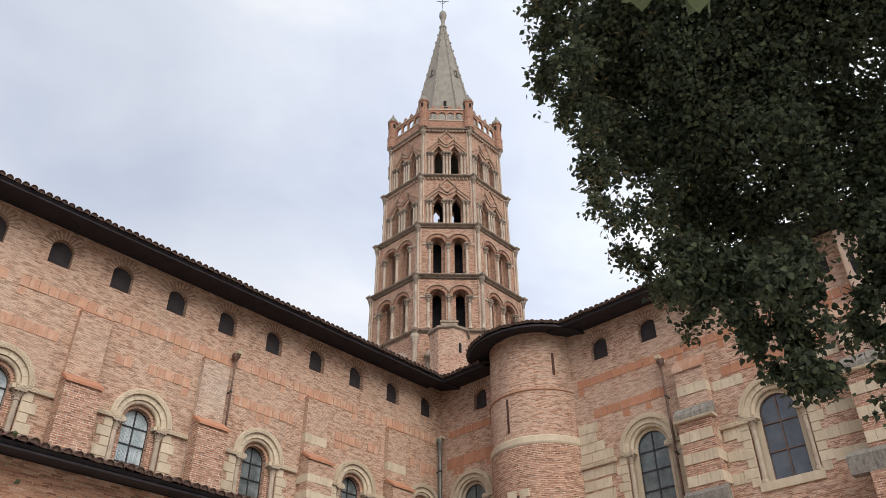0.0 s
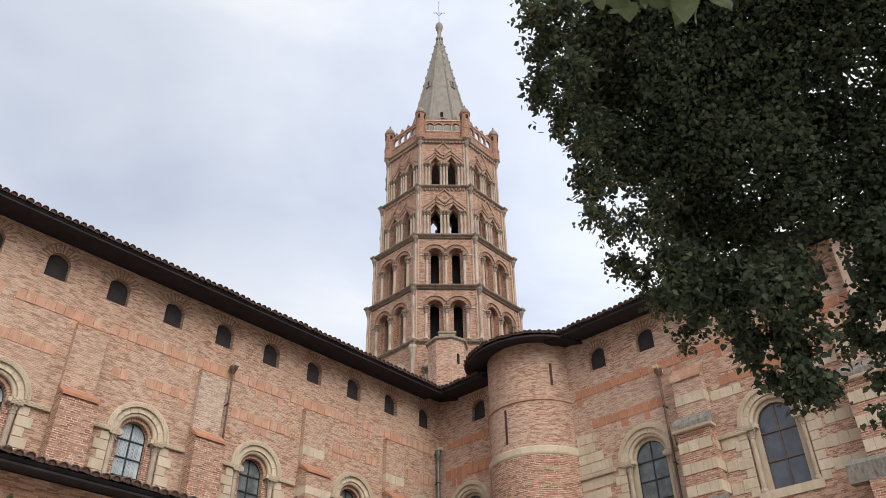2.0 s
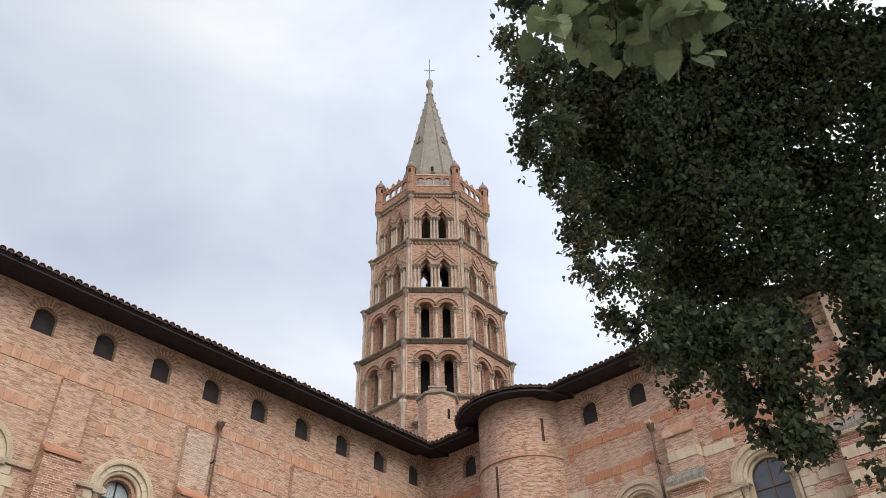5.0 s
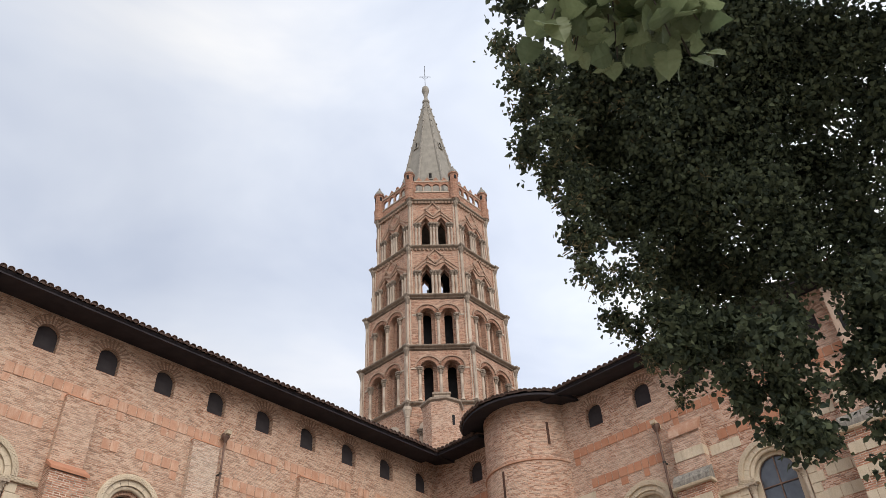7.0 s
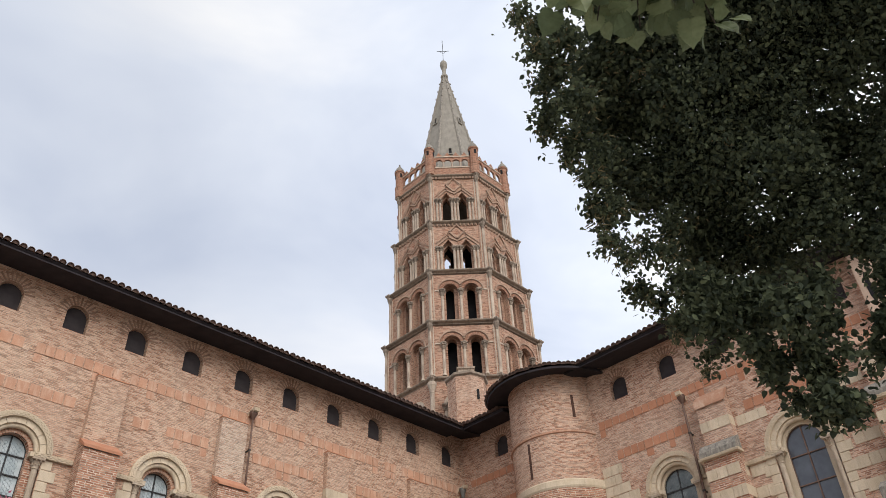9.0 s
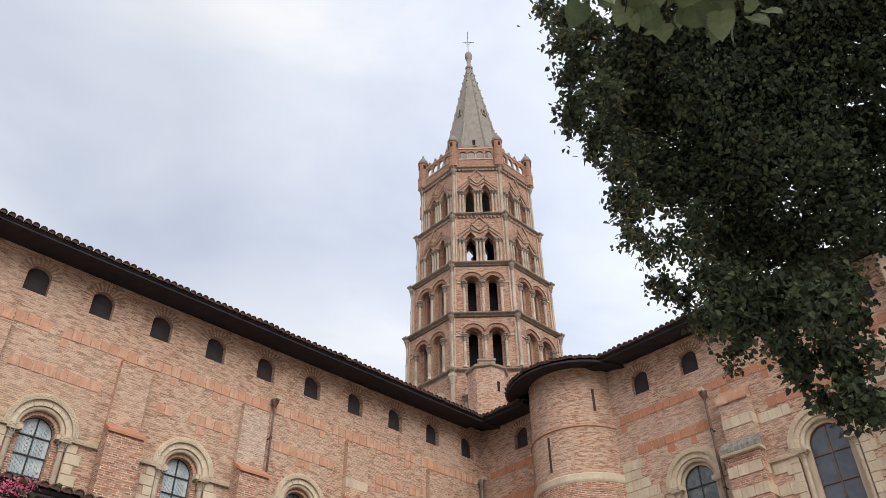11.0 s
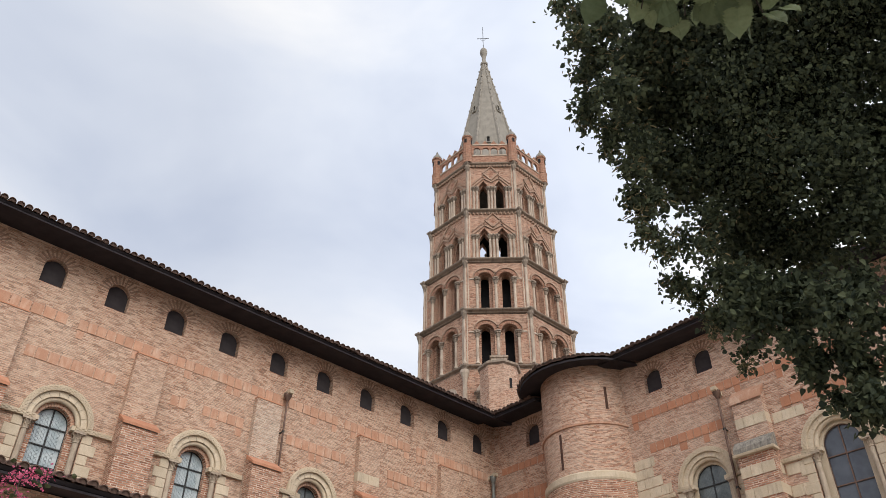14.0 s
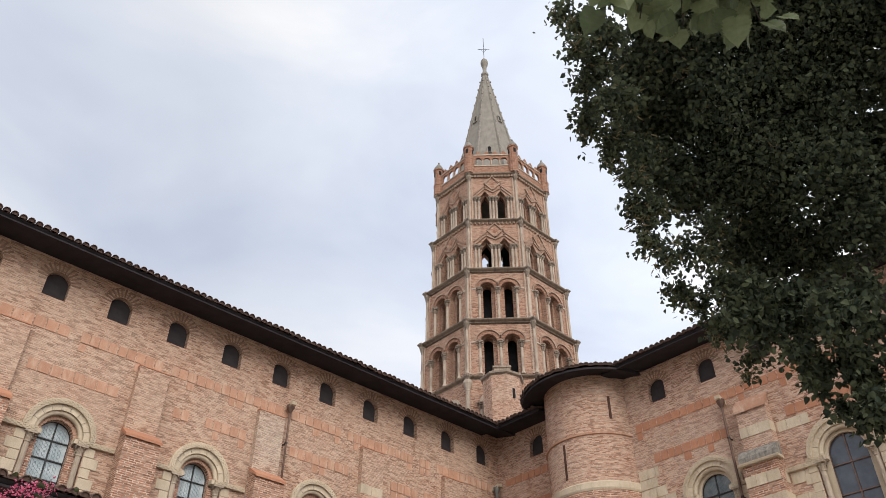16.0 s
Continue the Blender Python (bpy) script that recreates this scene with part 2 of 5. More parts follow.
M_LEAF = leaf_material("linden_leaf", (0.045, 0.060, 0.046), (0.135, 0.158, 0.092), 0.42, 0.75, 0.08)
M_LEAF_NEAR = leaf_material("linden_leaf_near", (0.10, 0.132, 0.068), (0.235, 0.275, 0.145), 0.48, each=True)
M_BRACT = leaf_material("dry_bract", (0.15, 0.125, 0.07), (0.24, 0.20, 0.11), 0.2, 0.7, 0.15)
M_LEAF_SHRUB = leaf_material("myrtle_leaf", (0.05, 0.06, 0.03), (0.10, 0.11, 0.05), 0.2)
M_PETAL = leaf_material("pink_petal", (0.55, 0.10, 0.20), (0.72, 0.20, 0.32), 0.3)


# ---- mesh helpers ----
def box_uv(bm, cyl=0.0):
    """UVs in metres: along the face and up; round things run by arc length at the radius cyl."""
    lay = bm.loops.layers.uv.verify()
    for f in bm.faces:
        n = f.normal
        for lp in f.loops:
            p = lp.vert.co
            if cyl and abs(n.z) < 0.8:
                a = math.atan2(p.y, p.x)
                c = math.atan2(f.calc_center_median().y, f.calc_center_median().x)
                if a - c > math.pi:
                    a -= 2 * math.pi
                if c - a > math.pi:
                    a += 2 * math.pi
                lp[lay].uv = (a * cyl, p.z)
            elif abs(n.z) > 0.75:
                lp[lay].uv = (p.x, p.y)
            elif abs(n.x) > abs(n.y):
                lp[lay].uv = (p.y, p.z)
            else:
                lp[lay].uv = (p.x, p.z)


def mesh(name, bm, mat, cyl=0.0, smooth=False):
    bmesh.ops.recalc_face_normals(bm, faces=bm.faces[:])
    box_uv(bm, cyl)
    me = bpy.data.meshes.new(name)
    bm.to_mesh(me)
    bm.free()
    me.materials.append(mat)
    if smooth:
        me.shade_smooth()
    return me


def put(name, me, parent=None, m=None, label=""):
    ob = new(name, me)
    if parent is not None:
        ob.parent = parent
    if m is not None:
        ob.matrix_basis = m
    if label:
        ob["label"] = label
    return ob


def part(name, bm, mat, parent=None, label="", m=None, cyl=0.0, smooth=False):
    return put(name, mesh(name, bm, mat, cyl, smooth), parent, m, label)


def thing(name, label, category, m=None, group="", kind=""):
    ob = new(name)
    if m is not None:
        ob.matrix_basis = m
    return tagged(ob, label, category, group, kind)


def box(bm, x0, x1, y0, y1, z0, z1):
    v = [bm.verts.new(p) for p in ((x0, y0, z0), (x1, y0, z0), (x1, y1, z0), (x0, y1, z0), (x0, y0, z1), (x1, y0, z1), (x1, y1, z1), (x0, y1, z1))]
    for q in ((0, 1, 2, 3), (4, 5, 6, 7), (0, 1, 5, 4), (1, 2, 6, 5), (2, 3, 7, 6), (3, 0, 4, 7)):
        bm.faces.new([v[i] for i in q])


def lathe(bm, profile, n=16, at=(0, 0), start=0.0, a0=0.0, a1=2 * math.pi, caps=True):
    """Turns a profile of (r, z) about an upright axis."""
    closed = abs(a1 - a0 - 2 * math.pi) < 1e-6
    cols = n if closed else n + 1
    rings = []
    for r, z in profile:
        rings.append([bm.verts.new((at[0] + r * math.cos(start + a0 + (a1 - a0) * i / n), at[1] + r * math.sin(start + a0 + (a1 - a0) * i / n), z)) for i in range(cols)])
    for p, q in zip(rings, rings[1:]):
        for i in range(n):
            j = (i + 1) % cols
            bm.faces.new((p[i], p[j], q[j], q[i]))
    if caps:
        bm.faces.new(rings[0])
        bm.faces.new(rings[-1])


def panel(bm, outer, holes, y0, y1):
    """An upright slab from y0 to y1, outlined in x and z, with holes through it."""
    tmp = bmesh.new()
    edges = []
    for loop in (outer, *holes):
        vs = [tmp.verts.new((x, y0, z)) for x, z in loop]
        edges += [tmp.edges.new((vs[i], vs[(i + 1) % len(vs)])) for i in range(len(vs))]
    bmesh.ops.triangle_fill(tmp, use_beauty=True, edges=edges)
    ext = bmesh.ops.extrude_face_region(tmp, geom=tmp.faces[:], use_keep_orig=True)
    bmesh.ops.translate(tmp, vec=(0, y1 - y0, 0), verts=[g for g in ext["geom"] if isinstance(g, bmesh.types.BMVert)])
    me = bpy.data.meshes.new("tmp")
    tmp.to_mesh(me)
    tmp.free()
    bm.from_mesh(me)
    bpy.data.meshes.remove(me)


def rect(x0, x1, z0, z1):
    return [(x0, z0), (x1, z0), (x1, z1), (x0, z1)]


def arch(cx, half, z0, zs, n=12):
    return [(cx - half, z0), (cx + half, z0)] + [(cx + half * math.cos(math.pi * i / n), zs + half * math.sin(math.pi * i / n)) for i in range(n + 1)]


def mitre(cx, half, z0, zs, rise):
    return [(cx - half, z0), (cx + half, z0), (cx + half, zs), (cx, zs + rise), (cx - half, zs)]


def ring(bm, cx, zs, r0, r1, y0, y1, n=16, a0=0.0, a1=math.pi):
    """A square-edged arch moulding."""
    prev = None
    for i in range(n + 1):
        a = a0 + (a1 - a0) * i / n
        c, s = math.cos(a), math.sin(a)
        cur = [bm.verts.new((cx + r * c, y, zs + r * s)) for r, y in ((r0, y0), (r1, y0), (r1, y1), (r0, y1))]
        if prev:
            for j in range(4):
                bm.faces.new((prev[j], prev[(j + 1) % 4], cur[(j + 1) % 4], cur[j]))
        else:
            bm.faces.new(cur)
        prev = cur
    bm.faces.new(prev)


def roll(bm, pts, r, n=6):
    """A round bar along a line of points."""
    pts = [Vector(p) for p in pts]
    prev = None
    for i, p in enumerate(pts):
        d = (pts[min(i + 1, len(pts) - 1)] - pts[max(i - 1, 0)]).normalized()
        rr = r[i] if isinstance(r, (list, tuple)) else r
        side = d.orthogonal().normalized() if prev is None else (side - side.dot(d) * d).normalized()
        up = d.cross(side)
        cur = [bm.verts.new(p + rr * (math.cos(2 * math.pi * k / n) * side + math.sin(2 * math.pi * k / n) * up)) for k in range(n)]
        if prev:
            for k in range(n):
                bm.faces.new((prev[k], prev[(k + 1) % n], cur[(k + 1) % n], cur[k]))
        else:
            bm.faces.new(cur)
        prev = cur
    bm.faces.new(prev)


def strip(bm, pts, w, y0, y1):
    """A flat moulding of width w along straight runs in x and z."""
    for (xa, za), (xb, zb) in zip(pts, pts[1:]):
        d = Vector((xb - xa, 0, zb - za)).normalized()
        nrm = Vector((-d.z, 0, d.x)) * w / 2
        a, b = Vector((xa, 0, za)) - d * w / 2, Vector((xb, 0, zb)) + d * w / 2
        v = [bm.verts.new(q + Vector((0, y, 0))) for y in (y0, y1) for q in (a - nrm, b - nrm, b + nrm, a + nrm)]
        for q in ((0, 1, 2, 3), (4, 5, 6, 7), (0, 1, 5, 4), (1, 2, 6, 5), (2, 3, 7, 6), (3, 0, 4, 7)):
            bm.faces.new([v[i] for i in q])


def prism(bm, profile, x0, x1):
    """A profile of (y, z) drawn out along x."""
    a = [bm.verts.new((x0, y, z)) for y, z in profile]
    b = [bm.verts.new((x1, y, z)) for y, z in profile]
    for i in range(len(a)):
        j = (i + 1) % len(a)
        bm.faces.new((a[i], a[j], b[j], b[i]))
    bm.faces.new(a)
    bm.faces.new(b)


def turn(deg, x=0.0, y=0.0, z=0.0):
    return pose(x, y, z, 0, 0, deg)


NAVE = Matrix.Identity(4)        # faces -y; local x runs along the wall
TRANS = turn(-90)                # faces -x; local x runs towards -y


# ---- ground ----
bm = bmesh.new()
bmesh.ops.create_grid(bm, x_segments=8, y_segments=8, size=1500)
tagged(part("ground", bm, M_GROUND), "pale gravel ground of the church courtyard", "ground", kind="structure")
# ---- the church walls ----
N_SMALL = [-0.88 - 1.927 * i for i in range(10, -1, -1)]   # small attic windows of the nave
T_SMALL = [2.12, 7.84, 9.83, 11.82, 13.8, 15.8]          # and of the transept, along its wall
N_BIG = [-16.94, -12.82, -8.68, -4.55, -1.05]
T_BIG = [1.55, 9.24, 13.46]
T_LIFT = 0.2                                             # the transept's outer eave and attic windows sit higher
SMALL_HALF, SMALL_Z0, SMALL_ZS = 0.34, 14.55, 15.10
N_SPRING, T_SPRING = 10.78, 11.13
T_LIFTS = [0.0] + [T_LIFT] * (len(T_SMALL) - 1)
N_OPEN, T_OPEN = 0.78, 0.88      # half the width of the stepped opening in the wall face


def church_wall(name, m, x0, x1, ztop, smalls, lifts, bigs, spring, half, z_sill, mat, label):
    bm = bmesh.new()
    holes = [arch(c, SMALL_HALF, SMALL_Z0 + dz, SMALL_ZS + dz) for c, dz in zip(smalls, lifts)] + [arch(c, half, z_sill, spring) for c in bigs]
    panel(bm, rect(x0, x1, 0, ztop), holes, 0.0, 0.7)
    return tagged(part(name, bm, mat, m=m), label, "wall", kind="structure")


wall_nave = church_wall("wall_north", NAVE, -34.0, 0.0, 15.98, N_SMALL, [0.0] * len(N_SMALL), N_BIG, N_SPRING, N_OPEN, 8.9, M_BRICK,
                        "rose brick nave wall with small arched attic windows")
wall_trans = church_wall("wall_east", TRANS, -0.7, 24.0, 16.1, T_SMALL, T_LIFTS, T_BIG, T_SPRING, T_OPEN, 8.95, M_BRICK_TR,
                         "rose and pale brick transept wall with stone bands")
# closing walls, unseen
for nm, m, w in (("wall_west", turn(-90, -34.0, 0, 0), 0), ("wall_south", turn(0, 0, -24.0, 0), 1)):
    bm = bmesh.new()
    if w == 0:
        panel(bm, rect(-20, 0, 0, 15.85), [], 0.0, 0.7)
    else:
        panel(bm, rect(0.7, 22, 0, 16.0), [], 0.0, 0.7)
    tagged(part(nm, bm, M_BRICK, m=m), "plain rose brick end wall", "wall", kind="structure")


# ---- roofs with canal tiles ----
def tile_mesh(length=0.5, r=0.105, flip=False):
    bm = bmesh.new()
    n, th = 6, 0.016
    loops = []
    for y, k in ((0.0, 1.0), (length, 0.82)):
        o = [bm.verts.new((math.cos(math.pi * i / n) * r * k, y, (math.sin(math.pi * i / n)) * r * k)) for i in range(n + 1)]
        q = [bm.verts.new((math.cos(math.pi * i / n) * (r * k - th), y, math.sin(math.pi * i / n) * (r * k - th))) for i in range(n + 1)]
        loops.append((o, q))
    (o0, q0), (o1, q1) = loops
    for i in range(n):
        bm.faces.new((o0[i], o0[i + 1], o1[i + 1], o1[i]))
        bm.faces.new((q0[i], q1[i], q1[i + 1], q0[i + 1]))
        bm.faces.new((o0[i], q0[i], q0[i + 1], o0[i + 1]))
    plug = [bm.verts.new((math.cos(math.pi * i / n) * (r - 0.02), 0.035, math.sin(math.pi * i / n) * (r - 0.02) - 0.01)) for i in range(n + 1)]
    bm.faces.new(plug)
    return mesh("roof_tile", bm, M_TILE, smooth=False)


TILE = tile_mesh()
rng = random.Random(7)


def eave(name, m, x0, x1, over, z_soffit, rise, depth, label, pitch=0.222, tiles=True, soffit_rise=0.12):
    """A roof slab that overhangs the wall, with boards below and a row of canal tiles at its edge."""
    roof = thing(name, label, "roof", m, kind="structure")
    s = rise / depth
    bm = bmesh.new()
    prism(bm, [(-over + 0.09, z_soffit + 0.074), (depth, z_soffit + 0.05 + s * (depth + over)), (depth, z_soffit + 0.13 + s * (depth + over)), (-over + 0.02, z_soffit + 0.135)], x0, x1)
    part("roof_deck", bm, M_WOOD, roof, "near-black boards under the tiles")
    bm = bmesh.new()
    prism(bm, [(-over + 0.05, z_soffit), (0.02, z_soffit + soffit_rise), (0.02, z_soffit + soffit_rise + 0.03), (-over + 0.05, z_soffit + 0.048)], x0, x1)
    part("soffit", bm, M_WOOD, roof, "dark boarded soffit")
    if tiles:
        lift = z_soffit + 0.145
        n = int((x1 - x0) / pitch)
        slope = math.atan(s)
        for i in range(n):
            t = put("roof_tile", TILE, roof)
            y = -over - 0.07 + rng.uniform(-0.035, 0.03)
            t.matrix_basis = Matrix.Translation((x0 + (i + 0.5) * pitch, y, lift + rng.uniform(-0.014, 0.018))) @ Matrix.Rotation(slope, 4, "X") @ Matrix.Rotation(rng.uniform(-0.06, 0.06), 4, "Z")
        bm = bmesh.new()
        for row in range(1, 5):                      # the rows behind the first, seen from nowhere but the eave's edge
            for i in range(n):
                y = -over + row * 0.42
                z = lift + 0.02 + s * (y + over)
                x = x0 + (i + 0.5) * pitch
                vs = [[bm.verts.new((x + math.cos(math.pi * j / 4) * 0.1, y + dy, z + math.sin(math.pi * j / 4) * 0.1 + s * dy)) for j in range(5)] for dy in (0.0, 0.42)]
                for j in range(4):
                    bm.faces.new((vs[0][j], vs[0][j + 1], vs[1][j + 1], vs[1][j]))
        o = part("tile_rows", bm, M_TILE, roof, "clay canal tiles in rows")
        o["kind"] = "stuff"
        bm = bmesh.new()                             # pans between the covers
        for i in range(n + 1):
            x = x0 + i * pitch
            vs = [[bm.verts.new((x + math.cos(math.pi * j / 4) * 0.085, y, z - math.sin(math.pi * j / 4) * 0.055)) for j in range(5)]
                  for y, z in ((-over - 0.03, lift + 0.04), (0.9, lift + 0.04 + s * (over + 0.93)))]
            for j in range(4):
                bm.faces.new((vs[0][j], vs[1][j], vs[1][j + 1], vs[0][j + 1]))
        part("pan_tiles", bm, M_TILE, roof)
    return roof


eave("nave_roof", NAVE, -34.0, -0.9, 1.1, 15.70, 2.6, 9.5, "nave roof of brown canal tiles on dark boards")
eave("transept_roof", turn(-90), 6.3, 24.0, 1.05, 15.99, 2.6, 9.5, "transept roof of brown canal tiles on dark boards", soffit_rise=0.16)
eave("transept_roof_inner", turn(-90), 0.9, 3.2, 1.05, 15.72, 2.6, 9.5, "short transept eave of brown canal tiles beside the turret")
eave("aisle_roof", turn(0, 0, -4.85, 0), -40.0, -0.02, 0.75, 7.16, 1.25, 4.66, "low aisle roof of brown canal tiles on dark boards", soffit_rise=0.1)

# valley piece that closes the inner corner of the two eaves
bm = bmesh.new()
for z0, z1 in ((15.73, 15.86),):
    v = [bm.verts.new(p) for p in ((-1.12, -1.06, z0), (0.0, -1.06, z0), (0.6, 0.6, z0 + 0.4), (-1.12, 0.0, z0 + 0.25), (-1.12, -1.06, z1), (0.0, -1.06, z1), (0.6, 0.6, z1 + 0.5), (-1.12, 0.0, z1 + 0.35))]
    for q in ((0, 1, 2, 3), (4, 5, 6, 7), (0, 1, 5, 4), (1, 2, 6, 5), (2, 3, 7, 6), (3, 0, 4, 7)):
        bm.faces.new([v[i] for i in q])
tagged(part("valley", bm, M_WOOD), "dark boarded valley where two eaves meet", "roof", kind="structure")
# upper roofs and the block on which the tower stands, out of the camera's sight but for their tops
bm = bmesh.new()
box(bm, 6.0, 18.8, 4.7, 17.5, 12.0, 20.6)
tagged(part("crossing_block", bm, M_BRICK_TOWER), "square brick base of the tower above the crossing", "wall", kind="structure")
bm = bmesh.new()
prism(bm, [(9.0, 18.0), (11.1, 19.2), (13.2, 18.0), (13.2, 15.0), (9.0, 15.0)], -34.0, 6.0)
prism(bm, [(12.7, 18.6), (23.3, 15.7), (23.3, 15.85), (12.7, 18.75)], -34.0, 0.0)
tagged(part("nave_upper_roof", bm, M_TILE), "upper nave roof of brown tiles", "roof", kind="structure")
bm = bmesh.new()
prism(bm, [(9.0, 18.3), (12.4, 20.0), (15.8, 18.3), (15.8, 15.5), (9.0, 15.5)], -4.7, 24.0)
prism(bm, [(14.0, 18.8), (25.8, 15.8), (25.8, 15.95), (14.0, 18.95)], -4.7, 24.0)
tagged(part("transept_upper_roof", bm, M_TILE, m=turn(-90)), "upper transept roof of brown tiles", "roof", kind="structure")
bm = bmesh.new()
panel(bm, rect(-34.0, 0.0, 0, 15.7), [], 22.2, 22.6)
panel(bm, rect(24.3, 24.7, 0, 15.8), [], -24.0, 22.0)
tagged(part("wall_far", bm, M_BRICK), "plain rose brick outer walls of the far side", "wall", kind="structure")

# low aisle in front of the nave
bm = bmesh.new()
panel(bm, rect(-40.0, -0.02, 0, 7.24), [], -4.85, -4.35)
tagged(part("wall_aisle", bm, M_BRICK_LOW), "low rose brick aisle wall under a tiled eave", "wall", kind="structure")


# ---- small attic windows ----
def voussoir_mesh(r0, r1, da, y0, y1):
    bm = bmesh.new()
    ring(bm, 0, 0, r0, r1, y0, y1, 1, math.pi / 2 - da / 2, math.pi / 2 + da / 2)
    return bm


def attic_window():
    w = thing("window_1", "small arched attic window with a brick arch and dark inside", "window", kind="structure")
    bm = bmesh.new()
    panel(bm, arch(0, SMALL_HALF - 0.003, SMALL_Z0 + 0.002, SMALL_ZS), [], 0.19, 0.22)
    part("pane", bm, M_SHUT, w, "dark recess of the window")
    bm = bmesh.new()
    box(bm, -SMALL_HALF + 0.003, SMALL_HALF - 0.003, 0.03, 0.188, SMALL_Z0 + 0.003, SMALL_Z0 + 0.03)
    part("window_sill", bm, M_BRICK_RED, w)
    n = 13
    me = mesh("brick", voussoir_mesh(SMALL_HALF + 0.012, SMALL_HALF + 0.30, math.pi / n * 0.42, -0.012, 0.12), M_BRICK_ARCH)
    for i in range(n):
        a = math.pi * (i + 0.5) / n - math.pi / 2
        put("brick", me, w, Matrix.Translation((0, 0, SMALL_ZS)) @ Matrix.Rotation(a, 4, "Y"))
    return w


first = attic_window()
first.matrix_basis = NAVE @ Matrix.Translation((N_SMALL[0], 0, 0))
first["group"] = "attic windows"
for c in N_SMALL[1:]:
    copy_thing(first, NAVE @ Matrix.Translation((c, 0, 0)))
for c, dz in zip(T_SMALL, T_LIFTS):
    copy_thing(first, TRANS @ Matrix.Translation((c, 0, dz)))


# ---- large windows with columns ----
def column(parent, x, y, z0, z1, r, mat, cap_h=0.26, m=None, square=True, name="column"):
    """A round shaft with a moulded base and a flared leafy capital."""
    bm = bmesh.new()
    lathe(bm, [(r * 1.5, z0), (r * 1.5, z0 + 0.05), (r * 1.25, z0 + 0.09), (r * 1.02, z0 + 0.12), (r, z0 + 0.16), (r * 0.96, z1 - cap_h - 0.04), (r * 1.2, z1 - cap_h - 0.03), (r * 1.2, z1 - cap_h)], 10, (x, y))
    shaft = part(name, bm, mat, parent, m=m, smooth=False)
    bm = bmesh.new()
    lathe(bm, [(r * 1.05, z1 - cap_h), (r * 1.3, z1 - cap_h * 0.72), (r * 1.15, z1 - cap_h * 0.66), (r * 1.6, z1 - cap_h * 0.34), (r * 1.35, z1 - cap_h * 0.3), (r * 1.95, z1 - 0.06)], 8, (x, y))
    for k in range(8):                                # leaf tips
        a = math.pi * k / 4 + 0.39
        for zz, rr in ((z1 - cap_h * 0.66, 1.45), (z1 - cap_h * 0.3, 1.85)):
            box(bm, x + math.cos(a) * r * rr - r * 0.15, x + math.cos(a) * r * rr + r * 0.15, y + math.sin(a) * r * rr - r * 0.15, y + math.sin(a) * r * rr + r * 0.15, zz - 0.025, zz + 0.02)
    box(bm, x - r * 1.95, x + r * 1.95, y - r * 1.95, y + r * 1.95, z1 - 0.06, z1)
    part("capital", bm, mat, shaft if m is None else parent, "carved leafy stone capital", m=m)
    return shaft


def billet(bm, x0, x1, z0, z1, y):
    """Rows of small staggered blocks on a flat moulding."""
    step = 0.075
    n = int(round((x1 - x0) / step))
    rows = 3
    h = (z1 - z0) / rows
    for r_ in range(rows):
        for i in range(r_ % 2, n, 2):
            box(bm, x0 + i * step, x0 + (i + 1) * step, y - 0.016, y + 0.01, z0 + r_ * h + 0.004, z0 + (r_ + 1) * h - 0.004)


